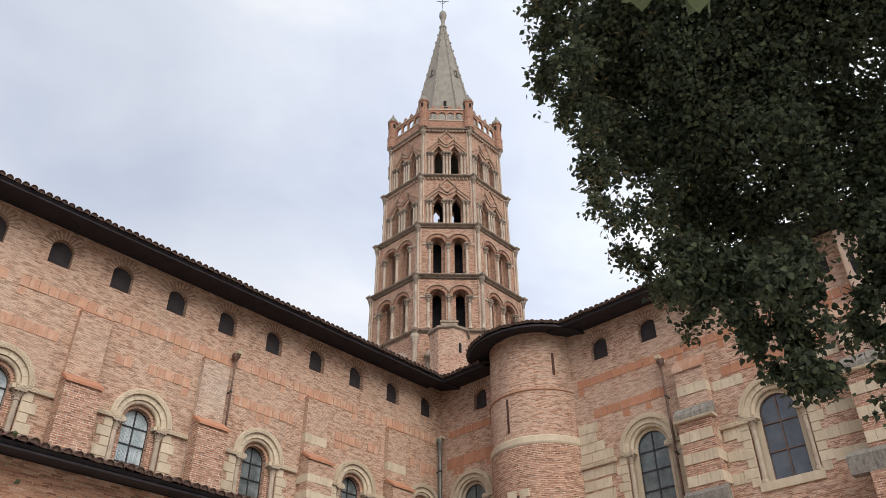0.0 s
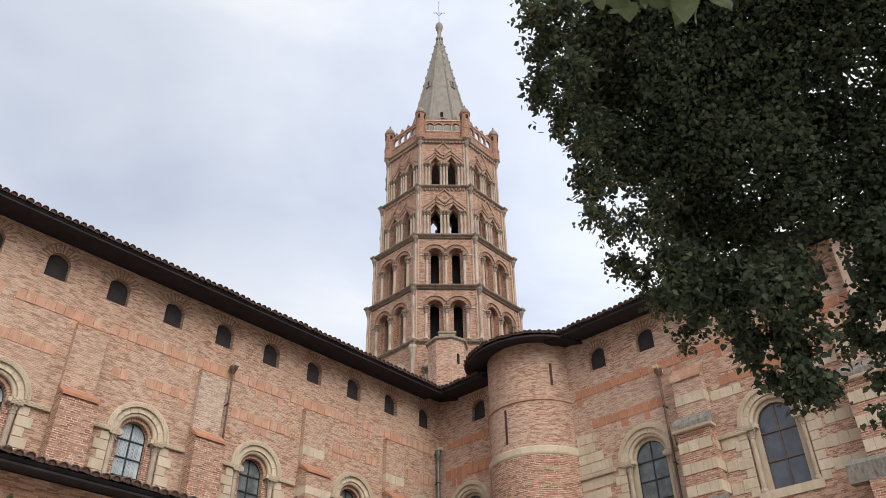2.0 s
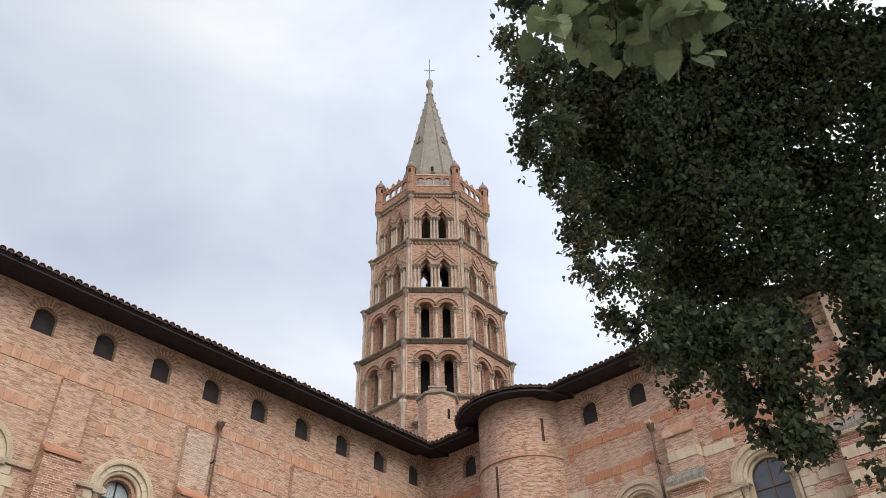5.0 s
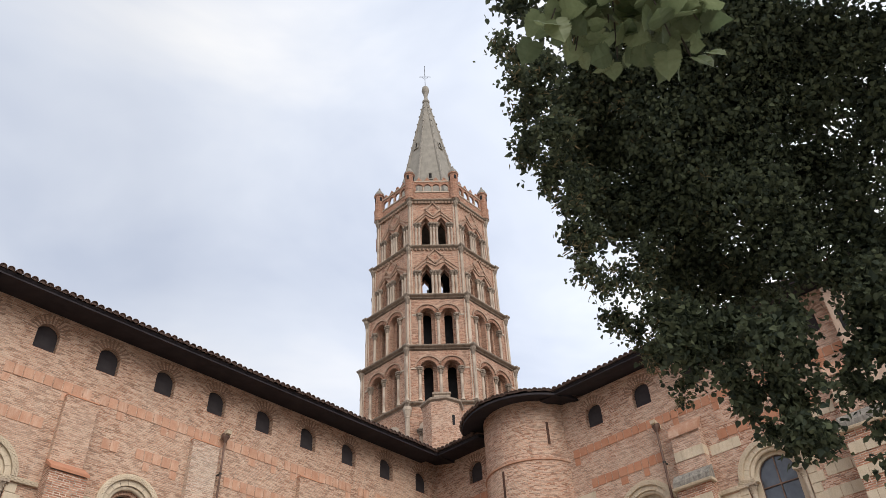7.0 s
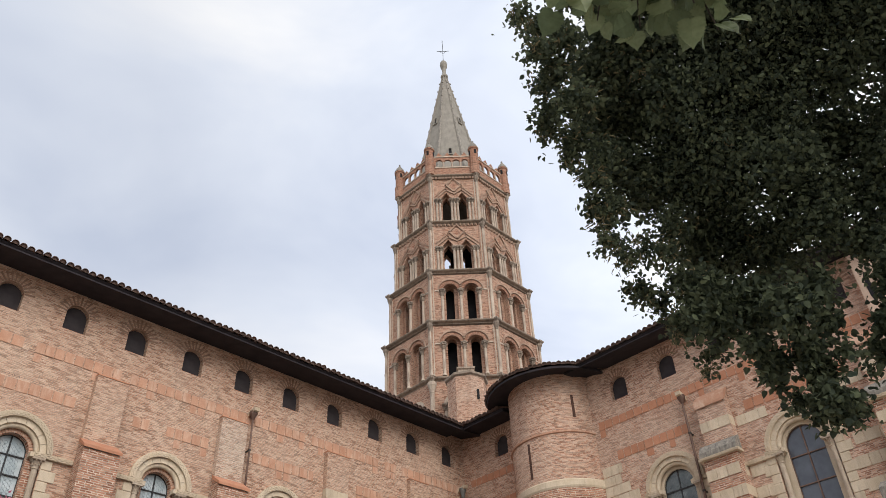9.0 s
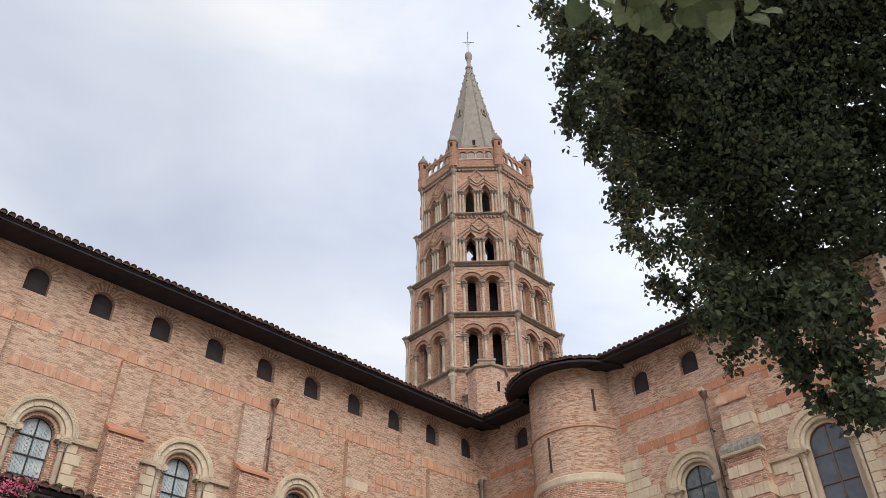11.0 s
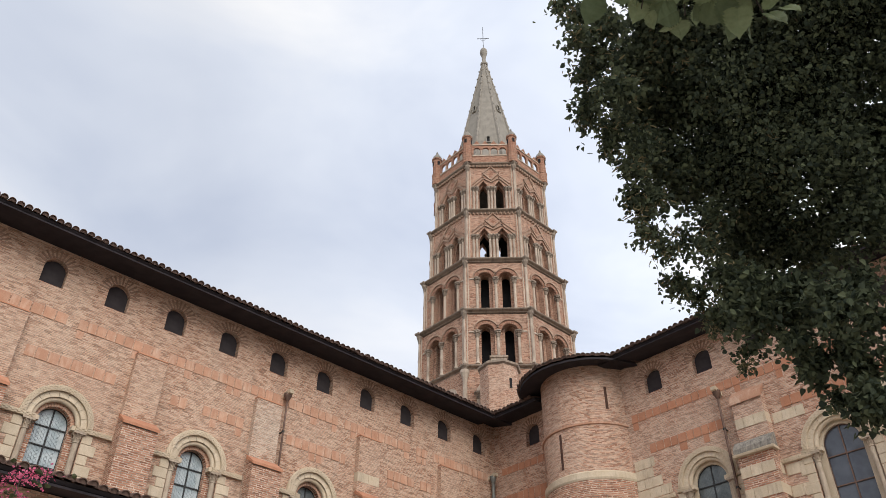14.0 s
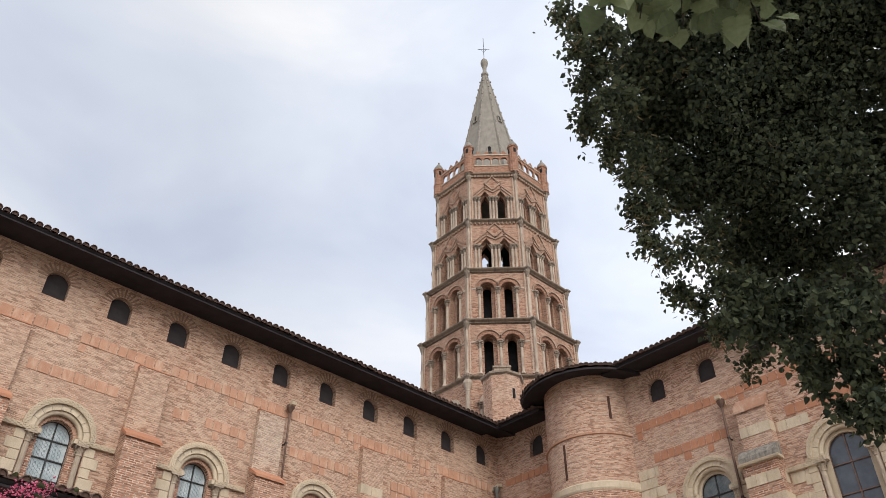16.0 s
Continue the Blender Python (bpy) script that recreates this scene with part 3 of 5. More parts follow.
def big_window(m, spring, open_half, glass_half, sill, glass, label, cols=2, rows=4, quoins=True, brick_ring=True, string=(1.45, 1.45), net=True, deep=0.38):
    w = thing("window_2", label, "window", m, kind="structure")
    k = open_half
    # outer label with billets
    bm = bmesh.new()
    ring(bm, 0, spring, k + 0.035, k + 0.19, -0.10, 0.02, 24)
    n = 44
    for i in range(n):
        a0, a1 = math.pi * i / n, math.pi * (i + 0.92) / n
        for q in range(3):
            if (q + i) % 2 == 0:
                ring(bm, 0, spring, k + 0.055 + q * 0.04, k + 0.09 + q * 0.04, -0.116, -0.09, 1, a0, a1)
    part("label_moulding", bm, M_STONE, w, "pale stone hood mould with small billets")
    # stone archivolt of wedge blocks with rolls
    nb = 9
    bm = bmesh.new()
    ring(bm, 0, spring, k - 0.13, k + 0.032, -0.03, 0.1, 3, math.pi / 2 - math.pi / nb / 2 + 0.006, math.pi / 2 + math.pi / nb / 2 - 0.006)
    me = mesh("arch_stone", bm, M_STONE)
    for i in range(nb):
        put("arch_stone", me, w, Matrix.Translation((0, 0, spring)) @ Matrix.Rotation(math.pi * (i + 0.5) / nb - math.pi / 2, 4, "Y") @ Matrix.Translation((0, 0, -spring)))
    bm = bmesh.new()
    roll(bm, [((k - 0.17) * math.cos(math.pi * i / 20), 0.09, spring + (k - 0.17) * math.sin(math.pi * i / 20)) for i in range(21)], 0.075, 8)
    part("roll_moulding", bm, M_STONE, w, "round pale stone arch roll", smooth=True)
    # inner ring and splayed jambs
    bm = bmesh.new()
    inner = M_BRICK_RED if brick_ring else M_STONE
    panel(bm, arch(0, k - 0.004, sill, spring, 16), [arch(0, glass_half, sill + 0.12, spring, 16)], 0.17, 0.5)
    part("inner_jamb", bm, inner if brick_ring else M_STONE, w, "brick inner arch" if brick_ring else "pale stone inner arch")
    if brick_ring:
        nv = 19
        me = mesh("brick", voussoir_mesh(glass_half + 0.008, k - 0.2, math.pi / nv * 0.72, 0.155, 0.23), M_TERRA_PALE)
        for i in range(nv):
            put("brick", me, w, Matrix.Translation((0, 0, spring)) @ Matrix.Rotation(math.pi * (i + 0.5) / nv - math.pi / 2, 4, "Y"))
    # columns on both sides
    for s in (-1, 1):
        column(w, s * (k - 0.10), 0.06, sill + 0.1, spring - 0.13, 0.082, M_STONE_COL)
        bm = bmesh.new()
        x0, x1 = sorted((s * (k - 0.24), s * (k + string[0 if s < 0 else 1])))
        if s > 0:
            x0 = max(x0, k - 0.24)
        box(bm, x0, x1, -0.09, 0.02, spring - 0.13, spring)
        billet(bm, x0, x1, spring - 0.125, spring - 0.02, -0.09)
        part("impost", bm, M_STONE, w, "pale stone string course with small billets")
        bm = bmesh.new()
        box(bm, s * (k - 0.2) - 0.14, s * (k - 0.2) + 0.14, -0.04, 0.168, spring - 0.129, spring - 0.002)
        part("abacus", bm, M_STONE, w)
        if quoins:
            z, i = spring - 0.14, 0
            while z > sill + 0.25:
                h = 0.30 if i % 2 else 0.27
                wd = 0.42 if i % 2 else 0.27
                xa, xb = sorted((s * (k + 0.012), s * (k + 0.012 + wd)))
                bm = bmesh.new()
                box(bm, xa, xb, -0.025, 0.08, z - h + 0.01, z)
                bmesh.ops.bevel(bm, geom=bm.edges[:], offset=0.012, segments=1, affect="EDGES")
                part("quoin_stone", bm, M_STONE, w)
                z -= h
                i += 1
    # glass and its frame
    bm = bmesh.new()
    panel(bm, arch(0, glass_half + 0.05, sill + 0.1, spring, 16), [], deep, deep + 0.012)
    part("pane", bm, glass, w, "leaded window glass")
    bm = bmesh.new()
    for i in range(1, cols):
        x = -glass_half + 2 * glass_half * i / cols
        box(bm, x - 0.018, x + 0.018, deep - 0.035, deep - 0.002, sill + 0.12, spring + glass_half)
    zt = spring + glass_half
    for i in range(1, rows):
        z = sill + 0.12 + (zt - sill - 0.12) * i / rows
        box(bm, -glass_half, glass_half, deep - 0.04, deep - 0.003, z - 0.016, z + 0.016)
    ring(bm, 0, spring, glass_half - 0.014, glass_half + 0.004, deep - 0.04, deep, 18)
    for s in (-1, 1):
        box(bm, s * glass_half - 0.014, s * glass_half + 0.014, deep - 0.04, deep, sill + 0.12, spring)
    part("window_frame", bm, M_LEAD if net else M_RUST, w, "thin dark metal glazing bars" if net else "brown metal glazing bars")
    if net:
        bm = bmesh.new()
        step = 0.13
        z = sill + 0.2
        while z < zt - 0.1:
            lim = glass_half if z < spring else math.sqrt(max(0.0, glass_half ** 2 - (z - spring) ** 2))
            x = -glass_half + 0.065
            i = 0
            while x < glass_half:
                if abs(x) < lim - 0.05:
                    ring(bm, x, z, 0.046, 0.053, deep - 0.01, deep - 0.001, 6, 0, 2 * math.pi - 0.001)
                x += step
                i += 1
            z += step * 0.87
        part("lead_came", bm, M_CAME_PALE if glass is M_GLASS_SKY else M_CAME, w, "fine lead net of round quarries")
    bm = bmesh.new()
    box(bm, -k - 0.05, k + 0.05, -0.06, 0.168, sill - 0.16, sill + 0.09)
    part("window_sill", bm, M_STONE, w, "pale stone sill")
    return w


N_GLASS = [M_GLASS_SKY, M_GLASS_SKY, M_GLASS, M_GLASS, M_GLASS]
for i, c in enumerate(N_BIG):
    last = i == len(N_BIG) - 1
    big_window(NAVE @ Matrix.Translation((c, 0, 0)), N_SPRING, N_OPEN, 0.44, 9.0, N_GLASS[i],
               "round-arched nave window with leaded glass and stone columns", 2, 4, string=(0.76, 0.1 if last else 0.76))
for i, c in enumerate(T_BIG):
    big_window(TRANS @ Matrix.Translation((c, 0, 0)), T_SPRING, T_OPEN, 0.55, 9.0, M_GLASS_DARK if i > 1 else M_GLASS,
               "tall round-arched transept window with pale stone jambs and columns", 2, 3 if i > 1 else 4, brick_ring=False, string=(0.25, 0.4), net=i < 2, deep=0.27)


# ---- terracotta slab bands ----
def slab_band(parent, x0, x1, z0, z1, seed, y=-0.012, gaps=(), mat=None):
    patchy = 0.1 if mat else 0.0
    mat = mat or M_TERRA
    r_ = random.Random(seed)
    x = x0
    while x < x1 - 0.2:
        wd = r_.choice((0.27, 0.29, 0.31, 0.34))
        if r_.random() >= patchy and not any(a - wd < x < b for a, b in gaps):
            bm = bmesh.new()
            box(bm, x + 0.018, x + wd - 0.018, y - r_.uniform(0, 0.012), 0.05, z0 + r_.uniform(0, 0.015), z1 - r_.uniform(0, 0.02))
            part("slab", bm, mat, parent)
            if r_.random() < 0.16:
                bm = bmesh.new()
                box(bm, x + 0.03, x + wd - 0.04, y, 0.05, z0 - 0.27, z0 - 0.02)
                part("slab", bm, mat, parent)
        x += wd


N_BUTT = [-19.0, -14.88, -10.76, -6.56, -2.68]
slab_band(wall_nave, -21.0, -0.3, 13.52, 13.86, 1, mat=M_TERRA_PALE)
slab_band(wall_nave, -21.0, -0.3, 12.26, 12.60, 2, gaps=[(b - 0.7, b + 0.7) for b in N_BUTT], mat=M_TERRA_PALE)
slab_band(wall_trans, 0.4, 3.0, 13.74, 14.04, 3)
slab_band(wall_trans, 6.75, 20.0, 13.86, 14.17, 4)
slab_band(wall_trans, 0.3, 3.0, 12.46, 12.9, 5)
slab_band(wall_trans, 7.3, 20.0, 12.61, 12.94, 6, gaps=[(10.3, 11.9), (15.6, 17.2)])


# ---- buttresses ----
def buttress(x, stone=0, washed=False):
    """A thin strip above, a deeper pier below a sloping terracotta offset."""
    b = thing("buttress", "rose brick buttress with a sloping terracotta offset" + (" and pale stone courses" if stone else ""), "buttress",
              NAVE @ Matrix.Translation((x, 0, 0)), "nave buttresses")
    bm = bmesh.new()
    prism(bm, [(0.05, 0), (-0.2, 0), (-0.2, 13.38), (0.05, 13.44)], -0.47, 0.47)
    part("pier", bm, M_BRICK_WASH if washed else M_BRICK, b, "limewashed pale brick" if washed else "")
    bm = bmesh.new()
    prism(bm, [(-0.198, 0), (-0.60, 0), (-0.60, 11.02), (-0.198, 11.3)], -0.52, 0.52)
    part("lower_pier", bm, M_BRICK_RED if not stone else M_BRICK, b)
    bm = bmesh.new()
    prism(bm, [(-0.196, 11.42), (-0.65, 11.10), (-0.65, 11.02), (-0.196, 11.30)], -0.545, 0.545)
    part("offset_slab", bm, M_TERRA, b, "sloping terracotta coping")
    bm = bmesh.new()
    box(bm, -0.48, 0.48, -0.215, 0.04, 13.385, 13.425)
    part("top_slab", bm, M_TERRA, b, "thin brick capping")
    if stone:
        for z0, h in ((11.75, 0.32), (10.3, 0.26), (9.75, 0.26)):
            for side in ((-0.475, 0.0), (0.01, 0.475)):
                bm = bmesh.new()
                d = -0.2 if z0 > 11.2 else -0.6
                e_ = 0.0 if z0 > 11.2 else 0.05
                box(bm, side[0] - (e_ if side[0] < 0 else 0), side[1] + (e_ if side[1] > 0.1 else 0), d - 0.01, -0.02, z0, z0 + h)
                part("quoin_stone", bm, M_STONE, b)
    return b


for i, x in enumerate(N_BUTT):
    buttress(x, stone=i >= 3, washed=i == 2)


def transept_buttress(s, tall):
    b = thing("buttress", "brick and pale stone striped buttress with a weathered grey cap", "buttress", TRANS @ Matrix.Translation((s, 0, 0)), "transept buttresses")
    r_ = random.Random(int(s * 10))
    bm = bmesh.new()
    prism(bm, [(0.05, 0), (-0.30, 0), (-0.30, 13.25), (0.05, 13.62)], -0.5, 0.5)
    part("pier", bm, M_BRICK_TR, b)
    bm = bmesh.new()
    prism(bm, [(-0.298, 13.34), (-0.36, 13.15), (-0.36, 13.07), (0.04, 13.6), (0.04, 13.68)], -0.54, 0.54)
    part("offset_slab", bm, M_TERRA_PALE, b, "sloping terracotta coping")
    bm = bmesh.new()
    prism(bm, [(-0.298, 0), (-0.55, 0), (-0.55, 11.45), (-0.298, 11.62)], -0.56, 0.56)
    part("lower_pier", bm, M_BRICK_RED, b)
    bm = bmesh.new()
    prism(bm, [(-0.296, 11.85), (-0.45, 11.78), (-0.64, 11.52), (-0.64, 11.36), (-0.296, 11.36)], -0.63, 0.63)
    part("cap_stone", bm, M_STONE_GREY, b, "weathered grey stone cap")
    bm = bmesh.new()
    box(bm, -0.66, 0.66, -0.665, -0.3, 11.27, 11.355)
    billet(bm, -0.66, 0.66, 11.275, 11.35, -0.665)
    part("string_course", bm, M_STONE, b, "pale string course with billets")
    for z0, d, hw in ((12.25, 0.31, 0.5), (10.62, 0.56, 0.56), (9.95, 0.56, 0.56), (9.28, 0.56, 0.56)):
        x = -hw - 0.012
        while x < hw - 0.05:
            wd = min(r_.choice((0.28, 0.34, 0.42)), hw + 0.012 - x)
            bm = bmesh.new()
            box(bm, x + 0.006, x + wd - 0.006, -d - 0.012, 0.03, z0, z0 + 0.32)
            part("quoin_stone", bm, M_STONE, b)
            x += wd
    bm = bmesh.new()
    prism(bm, [(-0.5, 9.2), (-0.8, 8.98), (-0.8, 8.5), (-0.5, 8.5)], -0.68 - 0.45 * tall, 0.68)
    part("cap_stone", bm, M_STONE_GREY, b, "weathered grey stone ledge")
    bm = bmesh.new()
    box(bm, -0.66, 0.66, -0.8, -0.02, 0.0, 8.498)
    part("base_pier", bm, M_BRICK_RED, b)
    return b


transept_buttress(11.17, False)
transept_buttress(16.35, True)
pier = thing("corner_pier", "rosy pale stone corner pier with a narrow lancet slit", "pier", TRANS @ Matrix.Translation((17.64, 0, 0)))
bm = bmesh.new()
box(bm, -0.98, 0.98, -0.45, 0.05, 0.0, 15.8)
part("pier", bm, M_STONE_ROSE, pier)
bm = bmesh.new()
panel(bm, [(-0.72, 14.0), (-0.655, 14.25), (-0.64, 14.6), (-0.67, 14.92), (-0.72, 15.1), (-0.77, 14.92), (-0.80, 14.6), (-0.785, 14.25)], [], -0.46, -0.4)
part("slit", bm, M_SHADE, pier, "narrow dark lancet opening")


# scattered stone courses beside the transept windows
def stone_course(s0, s1, z0, h, seed):
    r_ = random.Random(seed)
    x = s0
    while x < s1 - 0.06:
        wd = min(r_.choice((0.30, 0.36, 0.44, 0.5)), s1 - x)
        bm = bmesh.new()
        box(bm, x + 0.006, x + wd - 0.006, -0.014 - r_.uniform(0, 0.01), 0.05, z0 + 0.006, z0 + h)
        o = part("stone_block", bm, M_STONE, wall_trans)
        o.matrix_parent_inverse = Matrix.Identity(4)
        x += wd


for k_, (a, b_, z) in enumerate(((14.75, 15.75, 9.2), (14.7, 15.75, 9.85), (14.85, 15.75, 10.5), (11.75, 12.4, 9.2), (11.75, 12.5, 9.9), (11.75, 12.3, 10.55), (11.75, 12.75, 12.2),
                                 (14.6, 15.7, 12.2), (15.7, 16.9, 8.55), (6.55, 7.9, 11.1), (6.6, 7.6, 11.45), (6.55, 7.3, 11.8), (6.6, 7.9, 10.55), (6.6, 7.7, 10.15), (6.6, 7.8, 9.75), (6.6, 7.4, 12.15))):
    stone_course(a, b_, z, 0.33, k_)
bm = bmesh.new()
box(bm, 6.5, 8.0, -0.09, 0.02, 10.92, 11.05)
billet(bm, 6.5, 8.0, 10.925, 11.03, -0.09)
part("string_course", bm, M_STONE, wall_trans, "pale string course with billets")
bm = bmesh.new()
box(bm, 11.6, 12.6, -0.09, 0.02, 10.92, 11.05)
billet(bm, 11.6, 12.6, 10.925, 11.03, -0.09)
part("string_course", bm, M_STONE, wall_trans)


# ---- round stair turret on the transept ----
TUR = (0.3, -4.75)
turret = thing("stair_turret", "half-round rose brick stair turret with slits and a tiled cap", "turret", turn(0, *TUR, 0))
bm = bmesh.new()
lathe(bm, [(1.86, 0), (1.86, 11.8)], 40)
part("drum", bm, M_BRICK_RED, turret, cyl=1.86, smooth=False)
bm = bmesh.new()
lathe(bm, [(1.87, 11.8), (1.90, 11.87), (1.90, 12.06), (1.83, 12.12)], 40)
part("stone_band", bm, M_STONE, turret, "pale stone band", cyl=1.9)
bm = bmesh.new()
lathe(bm, [(1.82, 12.12), (1.82, 13.80)], 40)
part("drum", bm, M_BRICK_TR, turret, cyl=1.82)
bm = bmesh.new()
lathe(bm, [(1.82, 13.80), (1.87, 13.82), (1.87, 13.88), (1.79, 13.92)], 40)
part("string_course", bm, M_TERRA_PALE, turret, "thin brick string")
bm = bmesh.new()
lathe(bm, [(1.78, 13.92), (1.78, 16.2)], 40)
part("drum", bm, M_BRICK_TR, turret, cyl=1.78)
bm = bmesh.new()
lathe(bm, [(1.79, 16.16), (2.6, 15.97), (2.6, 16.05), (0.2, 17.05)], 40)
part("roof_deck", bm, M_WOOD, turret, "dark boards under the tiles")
for i in range(62):
    a = math.pi * 0.36 + 2 * math.pi * 0.64 * i / 61
    t = put("roof_tile", TILE, turret)
    t.matrix_basis = Matrix.Rotation(a + math.pi / 2, 4, "Z") @ Matrix.Translation((0, -2.66 + rng.uniform(-0.03, 0.03), 16.10 + rng.uniform(-0.03, 0.035))) @ Matrix.Rotation(0.33, 4, "X")
bm = bmesh.new()
for i in range(62):
    a = math.pi * 0.36 + 2 * math.pi * 0.64 * i / 61
    for r0, z0 in ((2.35, 16.25), (1.9, 16.42)):
        c, s = math.cos(a), math.sin(a)
        vs = [[bm.verts.new((c * r + math.cos(math.pi * j / 4) * 0.1 * -s, s * r + math.cos(math.pi * j / 4) * 0.1 * c, z + math.sin(math.pi * j / 4) * 0.1)) for j in range(5)] for r, z in ((r0, z0), (r0 - 0.5, z0 + 0.17))]
        for j in range(4):
            bm.faces.new((vs[0][j], vs[0][j + 1], vs[1][j + 1], vs[1][j]))
part("tile_rows", bm, M_TILE, turret)["kind"] = "stuff"
for az, z0, z1, r in ((237, 14.42, 15.3, 1.78), (178, 12.35, 13.65, 1.82), (186, 9.4, 10.1, 1.86)):
    m = Matrix.Rotation(radians(az) + math.pi / 2, 4, "Z")
    bm = bmesh.new()
    box(bm, -0.048, 0.048, -r - 0.012, -r + 0.1, z0, z1)
    part("slit", bm, M_SLIT, turret, "narrow dark slit window", m=m)
    if z0 < 10:
        for k_ in range(4):
            bm = bmesh.new()
            w0 = 0.42 if k_ % 2 else 0.3
            box(bm, -w0, -0.065, -r - 0.008, -r + 0.09, z0 + k_ * 0.27 - 0.2, z0 + k_ * 0.27 + 0.06)
            box(bm, 0.065, w0, -r - 0.008, -r + 0.09, z0 + k_ * 0.27 - 0.2, z0 + k_ * 0.27 + 0.06)
            part("quoin_stone", bm, M_STONE, turret, m=m)


# ---- drainpipes ----
def drainpipe(m, z1, z0, mat, label, r=0.042):
    d = thing("drainpipe", label, "drainpipe", m, "drainpipes")
    bm = bmesh.new()
    prism(bm, [(0.0, z1 + 0.04), (-0.40, z1 + 0.14), (-0.42, z1 + 0.25), (-0.34, z1 + 0.27), (0.0, z1 + 0.18)], -0.085, 0.085)
    part("spout", bm, M_STONE, d, "pale stone gargoyle spout")
    bm = bmesh.new()
    lathe(bm, [(r, z1 - 0.12), (0.13, z1 + 0.06), (0.14, z1 + 0.16)], 10, (0, -0.2))
    part("hopper", bm, mat, d, "metal hopper head")
    bm = bmesh.new()
    roll(bm, [(0, -0.2, z1 - 0.1), (0, -0.2, z1 - 1.0), (0, -0.2, z0)], r, 8)
    part("pipe", bm, mat, d, smooth=True)
    z = z1 - 1.2
    while z > z0:
        bm = bmesh.new()
        lathe(bm, [(r + 0.012, z), (r + 0.012, z + 0.06)], 8, (0, -0.2))
        box(bm, -0.02, 0.02, -0.16, 0.02, z + 0.01, z + 0.05)
        part("bracket", bm, M_IRON, d)
        z -= 1.9
    return d


drainpipe(NAVE @ Matrix.Translation((-10.14, 0, 0)), 13.72, 8.4, M_RUST, "brown metal drainpipe with a stone spout on brick", 0.032)
drainpipe(NAVE @ Matrix.Translation((-0.32, 0, 0)), 13.55, 0, M_ZINC, "grey-green metal drainpipe in the wall corner", 0.075)
drainpipe(TRANS @ Matrix.Translation((10.22, 0, 0)), 13.65, 0, M_RUST, "brown metal drainpipe with a stone spout on brick")


# ---- bell tower ----
TC = (12.394, 11.106)
R_C = [5.69, 5.70, 5.42, 5.02, 4.67]          # cornice radii, to the corners
Z_C = [25.30, 29.35, 33.55, 38.12, 42.91]
tower = thing("bell_tower", "octagonal rose brick bell tower with arcaded storeys and a stone spire", "tower", turn(0, *TC, 0))
C8, S8 = math.cos(math.pi / 8), math.sin(math.pi / 8)
FACES = [turn(45 * i + 90) for i in range(8)]
OCT = math.pi / 8


def face_set(pieces):
    """Puts the pieces of one face on all eight; pieces are (name, mesh, label)."""
    for m in FACES:
        for nm, me, lb in pieces:
            put(nm, me, tower, m, lb)


def tower_column_meshes(xs, y, z0, z1, r, cap):
    bm = bmesh.new()
    lathe(bm, [(r * 1.6, z0), (r * 1.6, z0 + 0.07), (r, z0 + 0.16), (r * 0.95, z1 - cap)], 8)
    me = mesh("column", bm, M_STONE_TOWER)
    bm = bmesh.new()
    lathe(bm, [(r, z1 - cap), (r * 1.25, z1 - cap + 0.03), (r * 1.05, z1 - cap + 0.06), (r * 1.45, z1 - cap * 0.56), (r * 1.5, z1 - cap * 0.5), (r * 1.1, z1 - cap * 0.44), (r * 1.85, z1 - 0.16), (r * 1.9, z1 - 0.11), (r * 1.5, z1 - 0.095), (r * 2.3, z1 - 0.09), (r * 2.3, z1)], 16)
    for v in bm.verts:                               # two tiers of leaf tips
        q = round(math.atan2(v.co.y, v.co.x) / (math.pi / 8)) % 2
        if q and abs(math.hypot(v.co.x, v.co.y) / r - 1.7) < 0.3 and v.co.z < z1 - 0.1:
            v.co.x *= 1.28
            v.co.y *= 1.28
            v.co.z -= 0.03
    me2 = mesh("capital", bm, M_CAPITAL)
    return me, me2


def put_columns(xs, y, meshes):
    for m in FACES:
        for x in xs:
            c = put("column", meshes[0], tower, m @ Matrix.Translation((x, y, 0)))
            put("capital", meshes[1], c)


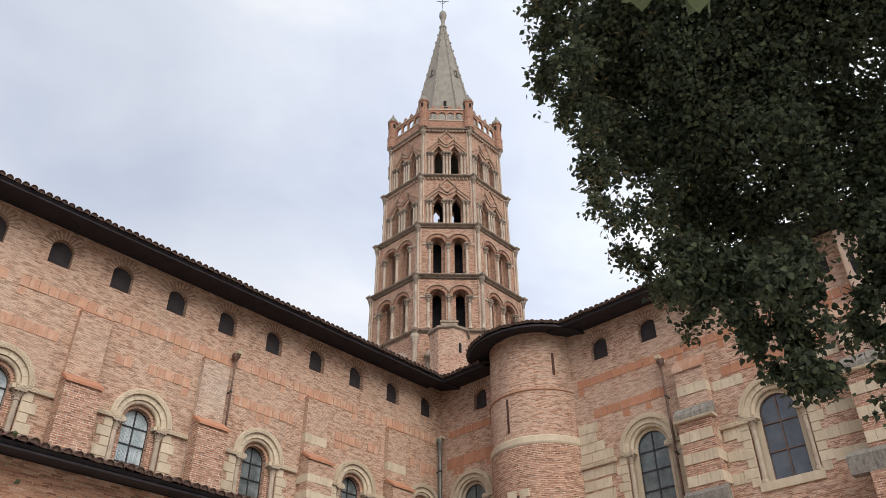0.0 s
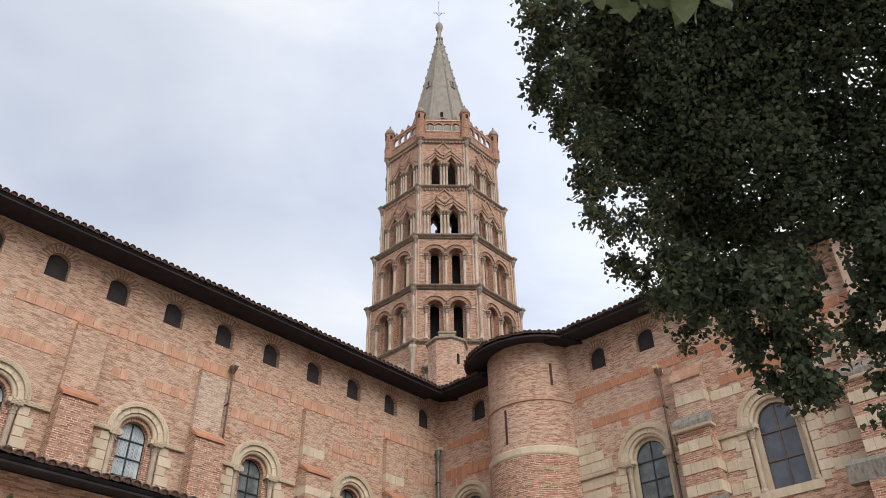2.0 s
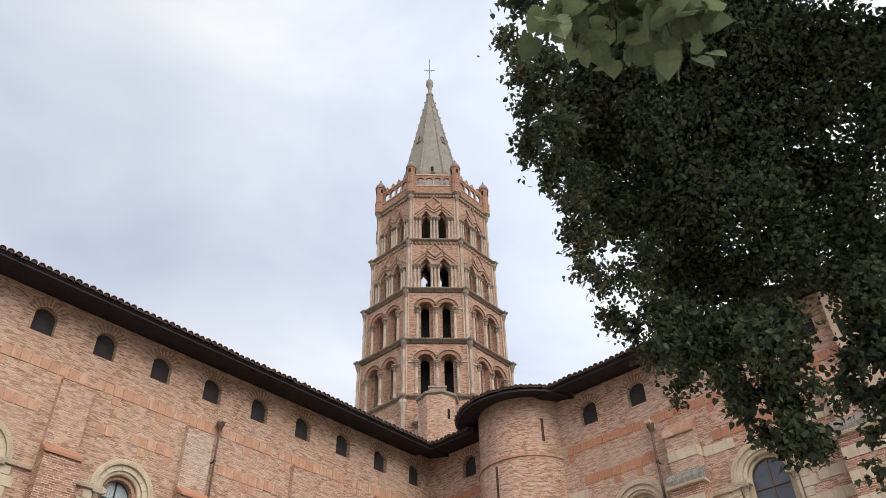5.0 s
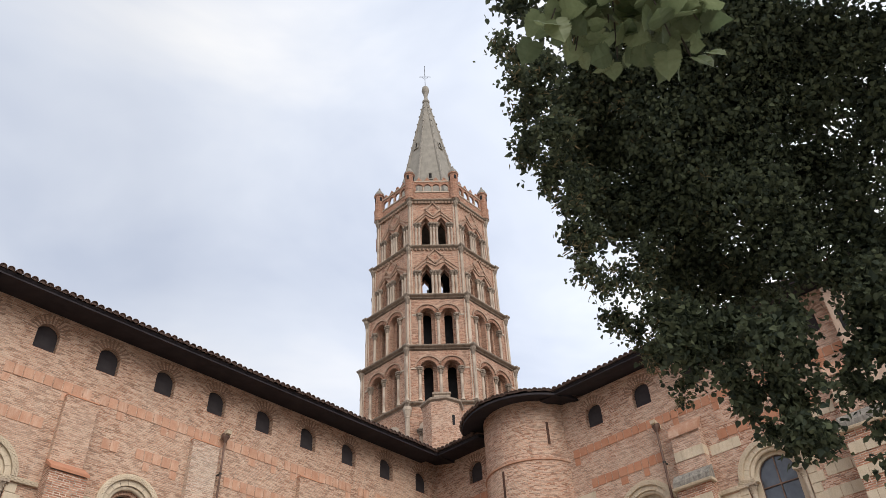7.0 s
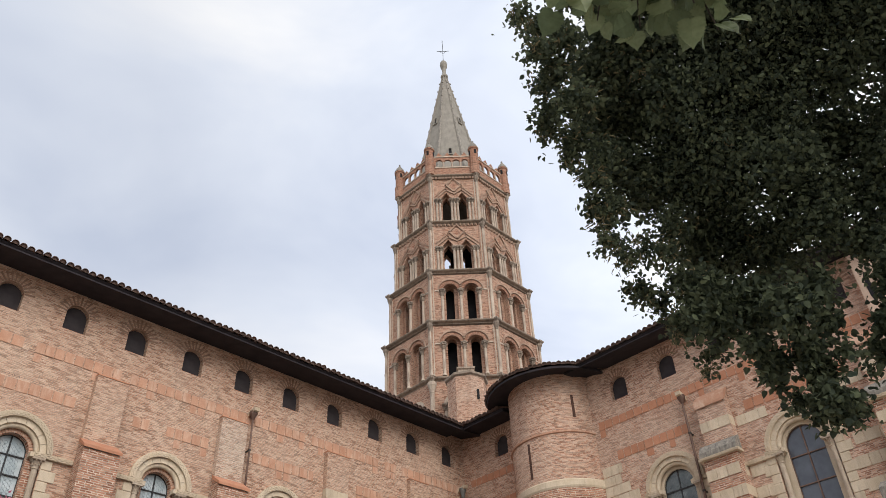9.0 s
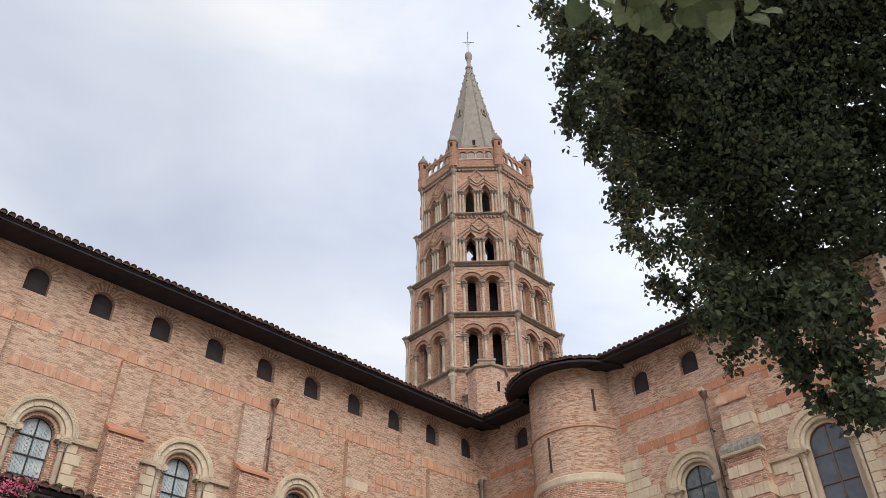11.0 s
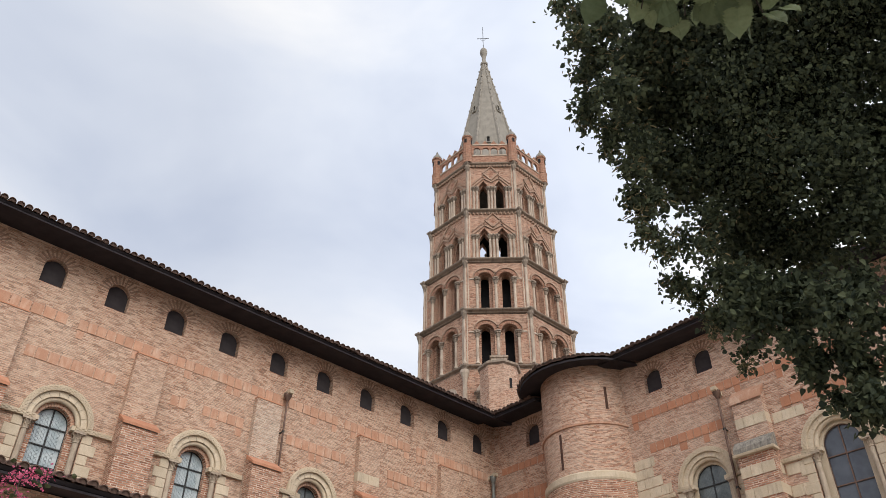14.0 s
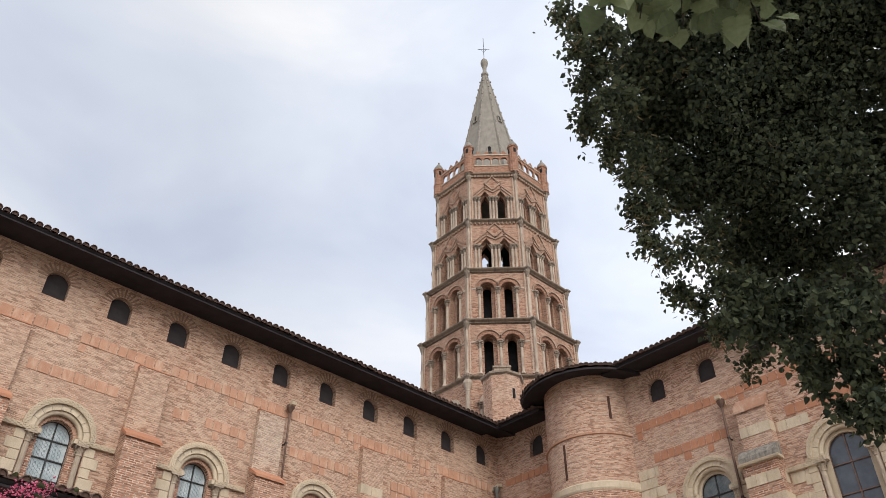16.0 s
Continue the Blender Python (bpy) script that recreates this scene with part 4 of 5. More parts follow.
def storey(k, style):
    zb, zt = Z_C[k - 1] + 0.18, Z_C[k] - 0.30
    rb = R_C[k] - 0.30                         # radius of the wall, to its corners
    ap = rb * C8                               # and to its faces
    hw = rb * S8
    h = zt - zb
    bm = bmesh.new()
    if style == "round":
        zs = zb + h * (0.655 if k == 1 else 0.675)
        cx, half = hw * 0.36, hw * 0.255
        lo = rect(-hw, hw, zb, zt)
        panel(bm, lo, [arch(-cx, half, zb + 0.02, zs, 12), arch(cx, half, zb + 0.02, zs, 12)], -ap, -ap + 0.42)
        pieces = [("wall", mesh("wall", bm, M_BRICK_TOWER), "")]
        bm = bmesh.new()
        panel(bm, rect(-hw + 0.15, hw - 0.15, zb, zt), [arch(-cx, half * 0.55, zb + 0.03, zs + 0.25, 12), arch(cx, half * 0.55, zb + 0.03, zs + 0.25, 12)], -ap + 0.424, -ap + 0.9)
        pieces.append(("inner_wall", mesh("inner_wall", bm, M_BRICK_TOWER), ""))
        for s in (-1, 1):
            bm = bmesh.new()
            ring(bm, s * cx, zs, half + 0.25, half + 0.33, -ap - 0.09, -ap + 0.02, 18, 0.0 if s > 0 else 0.31, math.pi - 0.31 if s > 0 else math.pi)
            pieces.append(("label_moulding", mesh("label_moulding", bm, M_MOULD), "pale worn arch moulding"))
            nv = 13
            bm = bmesh.new()
            for i in range(nv):
                ring(bm, s * cx, zs, half + 0.012, half + 0.235, -ap - 0.022, -ap + 0.02, 1, math.pi * (i + 0.12) / nv, math.pi * (i + 0.88) / nv)
            pieces.append(("arch_bricks", mesh("arch_bricks", bm, M_BRICK_PARAPET), ""))
            bm = bmesh.new()
            x0, x1 = sorted((s * (cx + half), s * (hw - 0.16)))
            box(bm, x0, x1, -ap - 0.05, -ap + 0.02, zs - 0.1, zs)
            pieces.append(("impost", mesh("impost", bm, M_STONE_TOWER), ""))
        face_set(pieces)
        xs = [-cx - half - 0.02, 0.0, cx + half + 0.02]
        put_columns(xs, -ap - 0.02, tower_column_meshes(xs, 0, zb, zs, 0.095, 0.5))
    else:
        zs = zb + h * 0.53
        cx, half, rise = hw * 0.345, hw * 0.178, h * 0.125
        panel(bm, rect(-hw, hw, zb, zt), [mitre(-cx, half * 1.55, zb + 0.02, zs, rise * 1.35), mitre(cx, half * 1.55, zb + 0.02, zs, rise * 1.35)], -ap, -ap + 0.38)
        pieces = [("wall", mesh("wall", bm, M_BRICK_TOWER), "")]
        bm = bmesh.new()
        panel(bm, rect(-hw + 0.15, hw - 0.15, zb, zt), [mitre(-cx, half, zb + 0.03, zs, rise), mitre(cx, half, zb + 0.03, zs, rise)], -ap + 0.384, -ap + 0.8)
        pieces.append(("inner_wall", mesh("inner_wall", bm, M_BRICK_TOWER), ""))
        ztop = zs + rise * 1.35 + 0.22
        zd = zb + h * 0.86
        dd = h * 0.155
        bm = bmesh.new()
        strip(bm, [(-hw * 0.80, zs + 0.12), (-cx, ztop), (-0.0, zs + rise * 0.95 + 0.05)], 0.10, -ap - 0.09, -ap + 0.02)
        strip(bm, [(0.0, zs + rise * 0.95 + 0.05), (cx, ztop), (hw * 0.80, zs + 0.12)], 0.10, -ap - 0.085, -ap + 0.015)
        strip(bm, [(-hw * 0.80, zs + 0.42), (-cx, ztop + 0.28), (0, zd + dd)], 0.07, -ap - 0.06, -ap + 0.01)
        strip(bm, [(0, zd + dd), (cx, ztop + 0.28), (hw * 0.80, zs + 0.42)], 0.07, -ap - 0.055, -ap + 0.012)
        pieces.append(("label_moulding", mesh("label_moulding", bm, M_MOULD), "zigzag brick gable moulding"))
        bm = bmesh.new()
        strip(bm, [(0, zd - dd), (dd * 0.85, zd), (0, zd + dd), (-dd * 0.85, zd), (0, zd - dd)], 0.09, -ap - 0.10, -ap + 0.02)
        pieces.append(("diamond_moulding", mesh("diamond_moulding", bm, M_MOULD), "diamond moulding"))
        bm = bmesh.new()
        panel(bm, [(0, zd - dd * 0.45), (dd * 0.38, zd), (0, zd + dd * 0.45), (-dd * 0.38, zd)], [], -ap - 0.006, -ap + 0.05)
        pieces.append(("diamond", mesh("diamond", bm, M_BRICK_PARAPET), "red brick diamond"))
        for s in (-1, 1):
            bm = bmesh.new()
            x0, x1 = sorted((s * (cx + half * 1.2), s * (hw - 0.16)))
            box(bm, x0, x1, -ap - 0.05, -ap + 0.02, zs - 0.02, zs + 0.1)
            pieces.append(("impost", mesh("impost", bm, M_STONE_TOWER), ""))
        # added near-black backing: the bell chamber's shade is in its colour
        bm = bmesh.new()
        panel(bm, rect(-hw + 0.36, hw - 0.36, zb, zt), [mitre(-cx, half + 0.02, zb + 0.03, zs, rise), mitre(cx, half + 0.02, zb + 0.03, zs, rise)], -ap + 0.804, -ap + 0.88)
        pieces.append(("lining", mesh("lining", bm, M_SHADE), "added near-black backing that holds the tower's inside shade"))
        face_set(pieces)
        g = half * 1.55
        ms = tower_column_meshes([], 0, zb, zs, 0.085, 0.36)
        put_columns([-cx - g - 0.02, -cx - g - 0.26, cx + g + 0.02, cx + g + 0.26], -ap - 0.03, ms)
        put_columns([-0.24, 0.0, 0.24] if k == 3 else [-0.22, 0.0, 0.22], -ap - 0.06, ms)
    # corner shafts: a stout one between two thin ones, and brick strips beside them
    bm = bmesh.new()
    for ox in (-0.15, 0.15):
        lathe(bm, [(0.05, zb), (0.05, zt - 0.1)], 6, (-0.05, ox))
    lathe(bm, [(0.13, zb), (0.13, zb + 0.1), (0.085, zb + 0.18), (0.08, zt - 0.42)], 8, (0.06, 0))
    me = mesh("corner_shaft", bm, M_STONE_TOWER)
    bm = bmesh.new()
    lathe(bm, [(0.085, zt - 0.42), (0.11, zt - 0.40), (0.09, zt - 0.35), (0.15, zt - 0.2), (0.12, zt - 0.18), (0.21, zt), (0.21, zt + 0.1)], 8, (0.06, 0))
    me2 = mesh("capital", bm, M_CAPITAL)
    for i in range(8):
        a = OCT + i * math.pi / 4
        c = put("corner_shaft", me, tower, Matrix.Translation(((rb + 0.03) * math.cos(a), (rb + 0.03) * math.sin(a), 0)) @ Matrix.Rotation(a, 4, "Z"))
        put("capital", me2, c, None, "dark carved capital")
    strips = []
    for sx in (-1, 1):
        bm = bmesh.new()
        x0, x1 = sorted((sx * (hw - 0.04), sx * (hw - 0.24)))
        box(bm, x0, x1, -ap - 0.06, -ap + 0.02, zb, zt)
        strips.append(("pilaster", mesh("pilaster", bm, M_BRICK_TOWER), ""))
    face_set(strips)
    if k == 4:
        return                                 # the bell stages are one open shaft
    # added near-black floor and core that stand in for shade inside
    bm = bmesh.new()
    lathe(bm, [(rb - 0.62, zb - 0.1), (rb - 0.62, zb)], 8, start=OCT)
    part("shade_floor", bm, M_SHADE, tower)
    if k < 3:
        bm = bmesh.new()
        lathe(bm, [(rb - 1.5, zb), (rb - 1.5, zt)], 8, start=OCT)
        part("shade_core", bm, M_SHADE, tower, "added near-black backing that holds the tower's inside shade")


def cornice(z, r, name="cornice", dentils=True):
    bm = bmesh.new()
    lathe(bm, [(r - 0.95, z - 0.22), (r - 0.42, z - 0.22), (r - 0.26, z - 0.17), (r - 0.26, z - 0.12), (r - 0.07, z - 0.05), (r - 0.03, z), (r - 0.03, z + 0.04), (r - 0.5, z + 0.17), (r - 0.95, z + 0.17), (r - 0.95, z - 0.22)], 8, start=OCT, caps=False)
    part(name, bm, M_CORNICE, tower, "worn dark stone cornice")
    bm = bmesh.new()
    lathe(bm, [(0.10, z - 0.3), (0.17, z - 0.14), (0.27, z - 0.05), (0.27, z + 0.05), (0.05, z + 0.14)], 4, start=math.pi / 4)
    me = mesh("corner_capital", bm, M_CAPITAL)
    for i in range(8):
        a = OCT + i * math.pi / 4
        put("corner_capital", me, tower, Matrix.Translation(((r - 0.12) * math.cos(a), (r - 0.12) * math.sin(a), 0)), "weathered corner capital")
    if dentils:
        ap, hw = (r - 0.20) * C8, (r - 0.2) * S8
        bm = bmesh.new()
        if dentils == "teeth":
            v = [bm.verts.new(p) for p in ((-0.12, 0.1, -0.16), (0.12, 0.1, -0.16), (0, -0.06, -0.16), (-0.12, 0.1, -0.34), (0.12, 0.1, -0.34), (0, -0.06, -0.34))]
            for q in ((0, 1, 2), (3, 4, 5), (0, 1, 4, 3), (1, 2, 5, 4), (2, 0, 3, 5)):
                bm.faces.new([v[j] for j in q])
        else:
            box(bm, -0.07, 0.07, -0.08, 0.12, -0.34, -0.15)
        me = mesh("dentil", bm, M_MOULD)
        n = 13
        for m in FACES:
            for i in range(n):
                put("dentil", me, tower, m @ Matrix.Translation((-hw + 0.2 + (2 * hw - 0.4) * i / (n - 1), -ap, z)))


# base storey, half hidden behind the roofs
bm = bmesh.new()
rb0 = R_C[0] - 0.25
panel(bm, rect(-rb0 * S8, rb0 * S8, 20.4, Z_C[0] - 0.2), [arch(-0.8, 0.42, 20.8, 23.6), arch(0.8, 0.42, 20.8, 23.6)], -rb0 * C8, -rb0 * C8 + 0.4)
b0 = [("wall", mesh("wall", bm, M_BRICK_TOWER), "")]
bm = bmesh.new()
panel(bm, rect(-rb0 * S8 + 0.2, rb0 * S8 - 0.2, 20.4, Z_C[0] - 0.2), [], -rb0 * C8 + 0.5, -rb0 * C8 + 0.6)
b0.append(("inner_wall", mesh("inner_wall", bm, M_BRICK_TOWER), ""))
for s in (-0.8, 0.8):
    bm = bmesh.new()
    ring(bm, s, 23.6, 0.43, 0.62, -rb0 * C8 - 0.06, -rb0 * C8 + 0.02, 14)
    b0.append(("label_moulding", mesh("label_moulding", bm, M_STONE_TOWER), ""))
face_set(b0)
put_columns([-1.3, 0.0, 1.3], -rb0 * C8 - 0.03, tower_column_meshes([], 0, 20.6, 23.55, 0.12, 0.45))
bm = bmesh.new()
lathe(bm, [(0.14, 20.4), (0.14, 24.3), (0.17, 24.33), (0.15, 24.38), (0.25, 24.75), (0.28, 24.8), (0.28, 25.0)], 8)
me = mesh("corner_shaft", bm, M_STONE_TOWER)
for i in range(8):
    a = OCT + i * math.pi / 4
    put("corner_shaft", me, tower, Matrix.Translation(((rb0 + 0.05) * math.cos(a), (rb0 + 0.05) * math.sin(a), 0)))

for k_ in (1, 2):
    storey(k_, "round")
for k_ in (3, 4):
    storey(k_, "mitre")
for k_ in range(5):
    cornice(Z_C[k_], R_C[k_], dentils=(False, False, False, "teeth", "block")[k_])

# parapet with open arches, corner turrets and pointed merlons
RP = 4.42
ap, hw = RP * C8, RP * S8
zb, zt = 43.05, 45.0
bm = bmesh.new()
wq = (2 * hw - 0.80) / 4
holes = [arch(-hw + 0.40 + wq * (i + 0.5), wq * 0.40, zb + 0.80, zb + 1.36, 8) for i in range(4)]
panel(bm, rect(-hw, hw, zb, zt), holes, -ap, -ap + 0.15)
pp = [("parapet", mesh("parapet", bm, M_BRICK_PARAPET), "brick parapet with open arches")]
bm = bmesh.new()
for z in (zb + 0.72, zt - 0.12):
    box(bm, -hw, hw, -ap - 0.05, -ap + 0.02, z, z + 0.1)
pp.append(("string_course", mesh("string_course", bm, M_STONE_TOWER), ""))
face_set(pp)
bm = bmesh.new()
lathe(bm, [(0.05, zb + 0.84), (0.05, zb + 1.3)], 6)
me = mesh("column", bm, M_STONE_TOWER)
for m in FACES:
    for i in range(1, 4):
        put("column", me, tower, m @ Matrix.Translation((-hw + 0.40 + wq * i, -ap - 0.02, 0)))
bm = bmesh.new()
panel(bm, [(-0.26, zt), (0.26, zt), (0, zt + 0.42)], [], -0.14, 0.14)
me = mesh("merlon", bm, M_BRICK_PARAPET)
for m in FACES:
    for i in range(4):
        put("merlon", me, tower, m @ Matrix.Translation((-hw + 0.40 + wq * (i + 0.5), -ap + 0.14, 0)))
bm = bmesh.new()
lathe(bm, [(0.38, 42.95), (0.38, 43.85), (0.41, 43.88), (0.41, 43.98), (0.34, 44.02), (0.34, 45.5), (0.42, 45.55), (0.42, 45.66)], 12)
me_t = mesh("corner_turret", bm, M_BRICK_PARAPET, cyl=0.42)
bm = bmesh.new()
lathe(bm, [(0.43, 45.66), (0.33, 45.95), (0.12, 46.3), (0.05, 46.42), (0.08, 46.48), (0.01, 46.62)], 12)
me_c = mesh("cap", bm, M_STONE_GREY)
bm = bmesh.new()
box(bm, -0.09, 0.09, -0.355, -0.26, 44.95, 45.35)
me_o = mesh("slit", bm, M_SHADE)
for i in range(8):
    a = OCT + i * math.pi / 4
    t = put("corner_turret", me_t, tower, Matrix.Translation((RP * math.cos(a), RP * math.sin(a), 0)), "round brick corner turret")
    put("cap", me_c, t, None, "pointed grey stone cap")
    for s in range(4):
        put("slit", me_o, t, turn(math.degrees(a) + 90 + 90 * s), "dark opening")

# spire with ribs, small openings, ball and cross
bm = bmesh.new()
lathe(bm, [(3.1, 43.0), (3.1, 43.6), (0.20, 59.1)], 8, start=OCT)
spire = part("spire", bm, M_SPIRE, tower, "tall grey stone spire with ribs")
for i in range(8):
    a = OCT + i * math.pi / 4
    bm = bmesh.new()
    roll(bm, [(r * math.cos(a), r * math.sin(a), z) for r, z in ((3.12, 43.6), (0.2, 59.1))], [0.15, 0.07], 6)
    for q in range(1, 14):                            # small knobs along the rib
        z = 43.6 + 15.5 * q / 14
        r = 3.2 - 2.9 * q / 14
        box(bm, r * math.cos(a) - 0.05, r * math.cos(a) + 0.05, r * math.sin(a) - 0.05, r * math.sin(a) + 0.05, z - 0.06, z + 0.06)
    part("rib", bm, M_STONE_GREY, spire, "dark weathered stone rib")
for i in range(8):
    zc = 47.3 if i % 2 == 1 else 52.2
    rr = (3.1 - 2.9 * (zc - 43.6) / 15.5) * C8
    m = turn(45 * i + 90) @ Matrix.Translation((0, -rr, zc)) @ Matrix.Rotation(-math.atan(2.9 * C8 / 15.5), 4, "X")
    bm = bmesh.new()
    panel(bm, arch(0, 0.22, -0.4, 0.3, 6), [arch(0, 0.12, -0.32, 0.3, 6)], -0.12, 0.1)
    part("dormer", bm, M_SPIRE, spire, m=m)
    bm = bmesh.new()
    panel(bm, arch(0, 0.125, -0.32, 0.3, 6), [], -0.02, 0.05)
    part("opening", bm, M_SHADE, spire, "dark slit in the spire", m=m)
bm = bmesh.new()
lathe(bm, [(0.30, 59.05), (0.34, 59.15), (0.34, 59.3), (0.2, 59.36), (0.17, 59.9), (0.21, 60.3), (0.23, 60.4), (0.31, 60.6), (0.35, 60.9), (0.31, 61.2), (0.18, 61.42), (0.12, 61.5), (0.03, 61.62)], 14)
part("finial", bm, M_SPIRE, spire, "stone ball finial", smooth=True)
bm = bmesh.new()
roll(bm, [(0, 0, 61.5), (0, 0, 64.6)], 0.028, 6)
u = Vector((0.70, -0.714, 0))
roll(bm, [tuple(-u * 0.55 + Vector((0, 0, 62.95))), tuple(u * 0.55 + Vector((0, 0, 62.95)))], 0.026, 6)
for sx in (-0.3, 0.3):
    roll(bm, [tuple(u * sx + Vector((0, 0, 62.95))), (0, 0, 62.55)], 0.015, 5)
part("cross", bm, M_IRON, spire, "thin iron cross")

# octagonal stair turret beside the tower's foot
SN = Vector((TC[0], TC[1], 0)) + Vector((-1, -1, 0)).normalized() * 6.6 + Vector((1, -1, 0)).normalized() * -0.1
st = thing("stair_tower", "octagonal rose brick stair tower with a stone cap", "tower", turn(0, SN.x, SN.y, 0))
bm = bmesh.new()
lathe(bm, [(1.15, 17.0), (1.15, 24.0)], 8, start=radians(10))
part("drum", bm, M_BRICK_TR, st, cyl=1.27)
bm = bmesh.new()
lathe(bm, [(1.15, 24.0), (1.28, 24.08), (1.3, 24.2), (1.1, 24.32), (0.62, 24.5), (0.62, 24.52)], 8, start=radians(10))
part("cornice", bm, M_CORNICE, st, "weathered stone cornice")
bm = bmesh.new()
lathe(bm, [(0.66, 24.5), (0.66, 24.72), (0.76, 24.76), (0.76, 24.86), (0.3, 24.92)], 4, start=radians(0))
part("cap", bm, M_CORNICE, st, "square grey stone cap")
bm = bmesh.new()
box(bm, -0.07, 0.07, -1.12, -0.9, 22.55, 23.15)
part("slit", bm, M_SHADE, st, "narrow dark window", m=turn(257.5 + 90))


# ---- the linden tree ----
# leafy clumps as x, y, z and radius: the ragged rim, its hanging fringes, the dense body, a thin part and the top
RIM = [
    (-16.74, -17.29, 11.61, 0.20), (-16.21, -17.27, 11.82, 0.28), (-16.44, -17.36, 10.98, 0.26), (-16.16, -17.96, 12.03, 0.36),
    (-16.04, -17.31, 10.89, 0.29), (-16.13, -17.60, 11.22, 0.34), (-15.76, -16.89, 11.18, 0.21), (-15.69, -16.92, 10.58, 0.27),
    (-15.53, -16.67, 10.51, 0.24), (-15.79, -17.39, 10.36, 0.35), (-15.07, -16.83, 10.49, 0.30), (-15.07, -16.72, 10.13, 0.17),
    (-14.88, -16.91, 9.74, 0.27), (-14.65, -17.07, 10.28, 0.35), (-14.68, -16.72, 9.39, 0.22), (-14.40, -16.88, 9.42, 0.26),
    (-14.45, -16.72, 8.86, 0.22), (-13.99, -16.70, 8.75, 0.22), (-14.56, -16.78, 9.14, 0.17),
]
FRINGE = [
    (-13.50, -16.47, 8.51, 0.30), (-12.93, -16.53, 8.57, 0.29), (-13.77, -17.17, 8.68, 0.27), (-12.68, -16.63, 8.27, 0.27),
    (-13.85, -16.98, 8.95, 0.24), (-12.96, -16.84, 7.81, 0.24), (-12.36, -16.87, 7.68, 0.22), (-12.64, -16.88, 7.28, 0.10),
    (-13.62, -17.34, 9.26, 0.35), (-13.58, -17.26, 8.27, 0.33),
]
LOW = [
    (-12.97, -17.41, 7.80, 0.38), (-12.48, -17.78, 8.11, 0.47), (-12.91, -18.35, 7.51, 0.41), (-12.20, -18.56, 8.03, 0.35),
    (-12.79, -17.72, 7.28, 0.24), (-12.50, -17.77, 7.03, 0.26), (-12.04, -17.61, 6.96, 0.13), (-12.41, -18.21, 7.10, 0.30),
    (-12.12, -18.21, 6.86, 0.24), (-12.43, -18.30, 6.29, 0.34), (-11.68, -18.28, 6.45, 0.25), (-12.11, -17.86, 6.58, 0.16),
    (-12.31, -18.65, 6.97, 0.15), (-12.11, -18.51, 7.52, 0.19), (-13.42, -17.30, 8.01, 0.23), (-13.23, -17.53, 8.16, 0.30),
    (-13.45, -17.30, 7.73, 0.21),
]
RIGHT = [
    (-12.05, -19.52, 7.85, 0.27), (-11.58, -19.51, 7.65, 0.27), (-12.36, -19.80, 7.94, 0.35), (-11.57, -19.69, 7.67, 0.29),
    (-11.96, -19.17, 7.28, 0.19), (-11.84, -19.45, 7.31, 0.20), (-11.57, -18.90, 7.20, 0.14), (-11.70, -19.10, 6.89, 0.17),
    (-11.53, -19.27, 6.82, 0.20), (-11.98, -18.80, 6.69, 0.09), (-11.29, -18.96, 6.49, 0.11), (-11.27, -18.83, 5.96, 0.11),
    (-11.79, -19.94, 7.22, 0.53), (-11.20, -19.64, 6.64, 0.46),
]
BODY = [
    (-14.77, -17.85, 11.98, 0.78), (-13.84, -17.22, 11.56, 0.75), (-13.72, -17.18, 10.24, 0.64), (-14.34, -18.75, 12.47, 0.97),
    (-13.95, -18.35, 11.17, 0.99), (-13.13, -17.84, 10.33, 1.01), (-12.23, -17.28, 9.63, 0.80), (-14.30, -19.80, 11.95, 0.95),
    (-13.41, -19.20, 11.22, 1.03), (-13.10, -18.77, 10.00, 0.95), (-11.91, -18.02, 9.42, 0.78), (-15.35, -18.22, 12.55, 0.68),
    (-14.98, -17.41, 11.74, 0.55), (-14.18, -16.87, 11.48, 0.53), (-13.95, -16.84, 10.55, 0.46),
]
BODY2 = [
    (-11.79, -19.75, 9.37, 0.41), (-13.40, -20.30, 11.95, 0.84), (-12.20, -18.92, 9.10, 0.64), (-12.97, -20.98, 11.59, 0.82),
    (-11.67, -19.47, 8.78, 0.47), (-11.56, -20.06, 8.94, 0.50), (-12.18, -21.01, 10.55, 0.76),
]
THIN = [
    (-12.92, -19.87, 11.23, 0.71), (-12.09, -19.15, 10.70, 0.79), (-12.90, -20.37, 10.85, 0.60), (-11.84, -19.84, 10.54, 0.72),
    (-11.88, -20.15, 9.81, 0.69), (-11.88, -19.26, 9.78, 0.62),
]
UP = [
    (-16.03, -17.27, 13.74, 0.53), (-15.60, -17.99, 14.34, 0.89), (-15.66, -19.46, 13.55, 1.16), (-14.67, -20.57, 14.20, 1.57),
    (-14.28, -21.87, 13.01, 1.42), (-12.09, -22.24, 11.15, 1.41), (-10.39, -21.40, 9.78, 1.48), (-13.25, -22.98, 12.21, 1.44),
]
tree = thing("linden_tree", "large dark green linden tree with a dense leafy crown", "tree", turn(0, -10.5, -21.3, 0))
inv = Vector((-10.5, -21.3, 0))


HEART = ((0, 0, 0), (-0.07, 0.16, 0.03), (0.08, 0.36, 0.09), (0.36, 0.44, 0.10), (0.72, 0.25, 0.03), (1.05, 0.0, -0.10), (0.72, -0.25, 0.03), (0.36, -0.44, 0.10), (0.08, -0.36, 0.09), (-0.07, -0.16, 0.03))


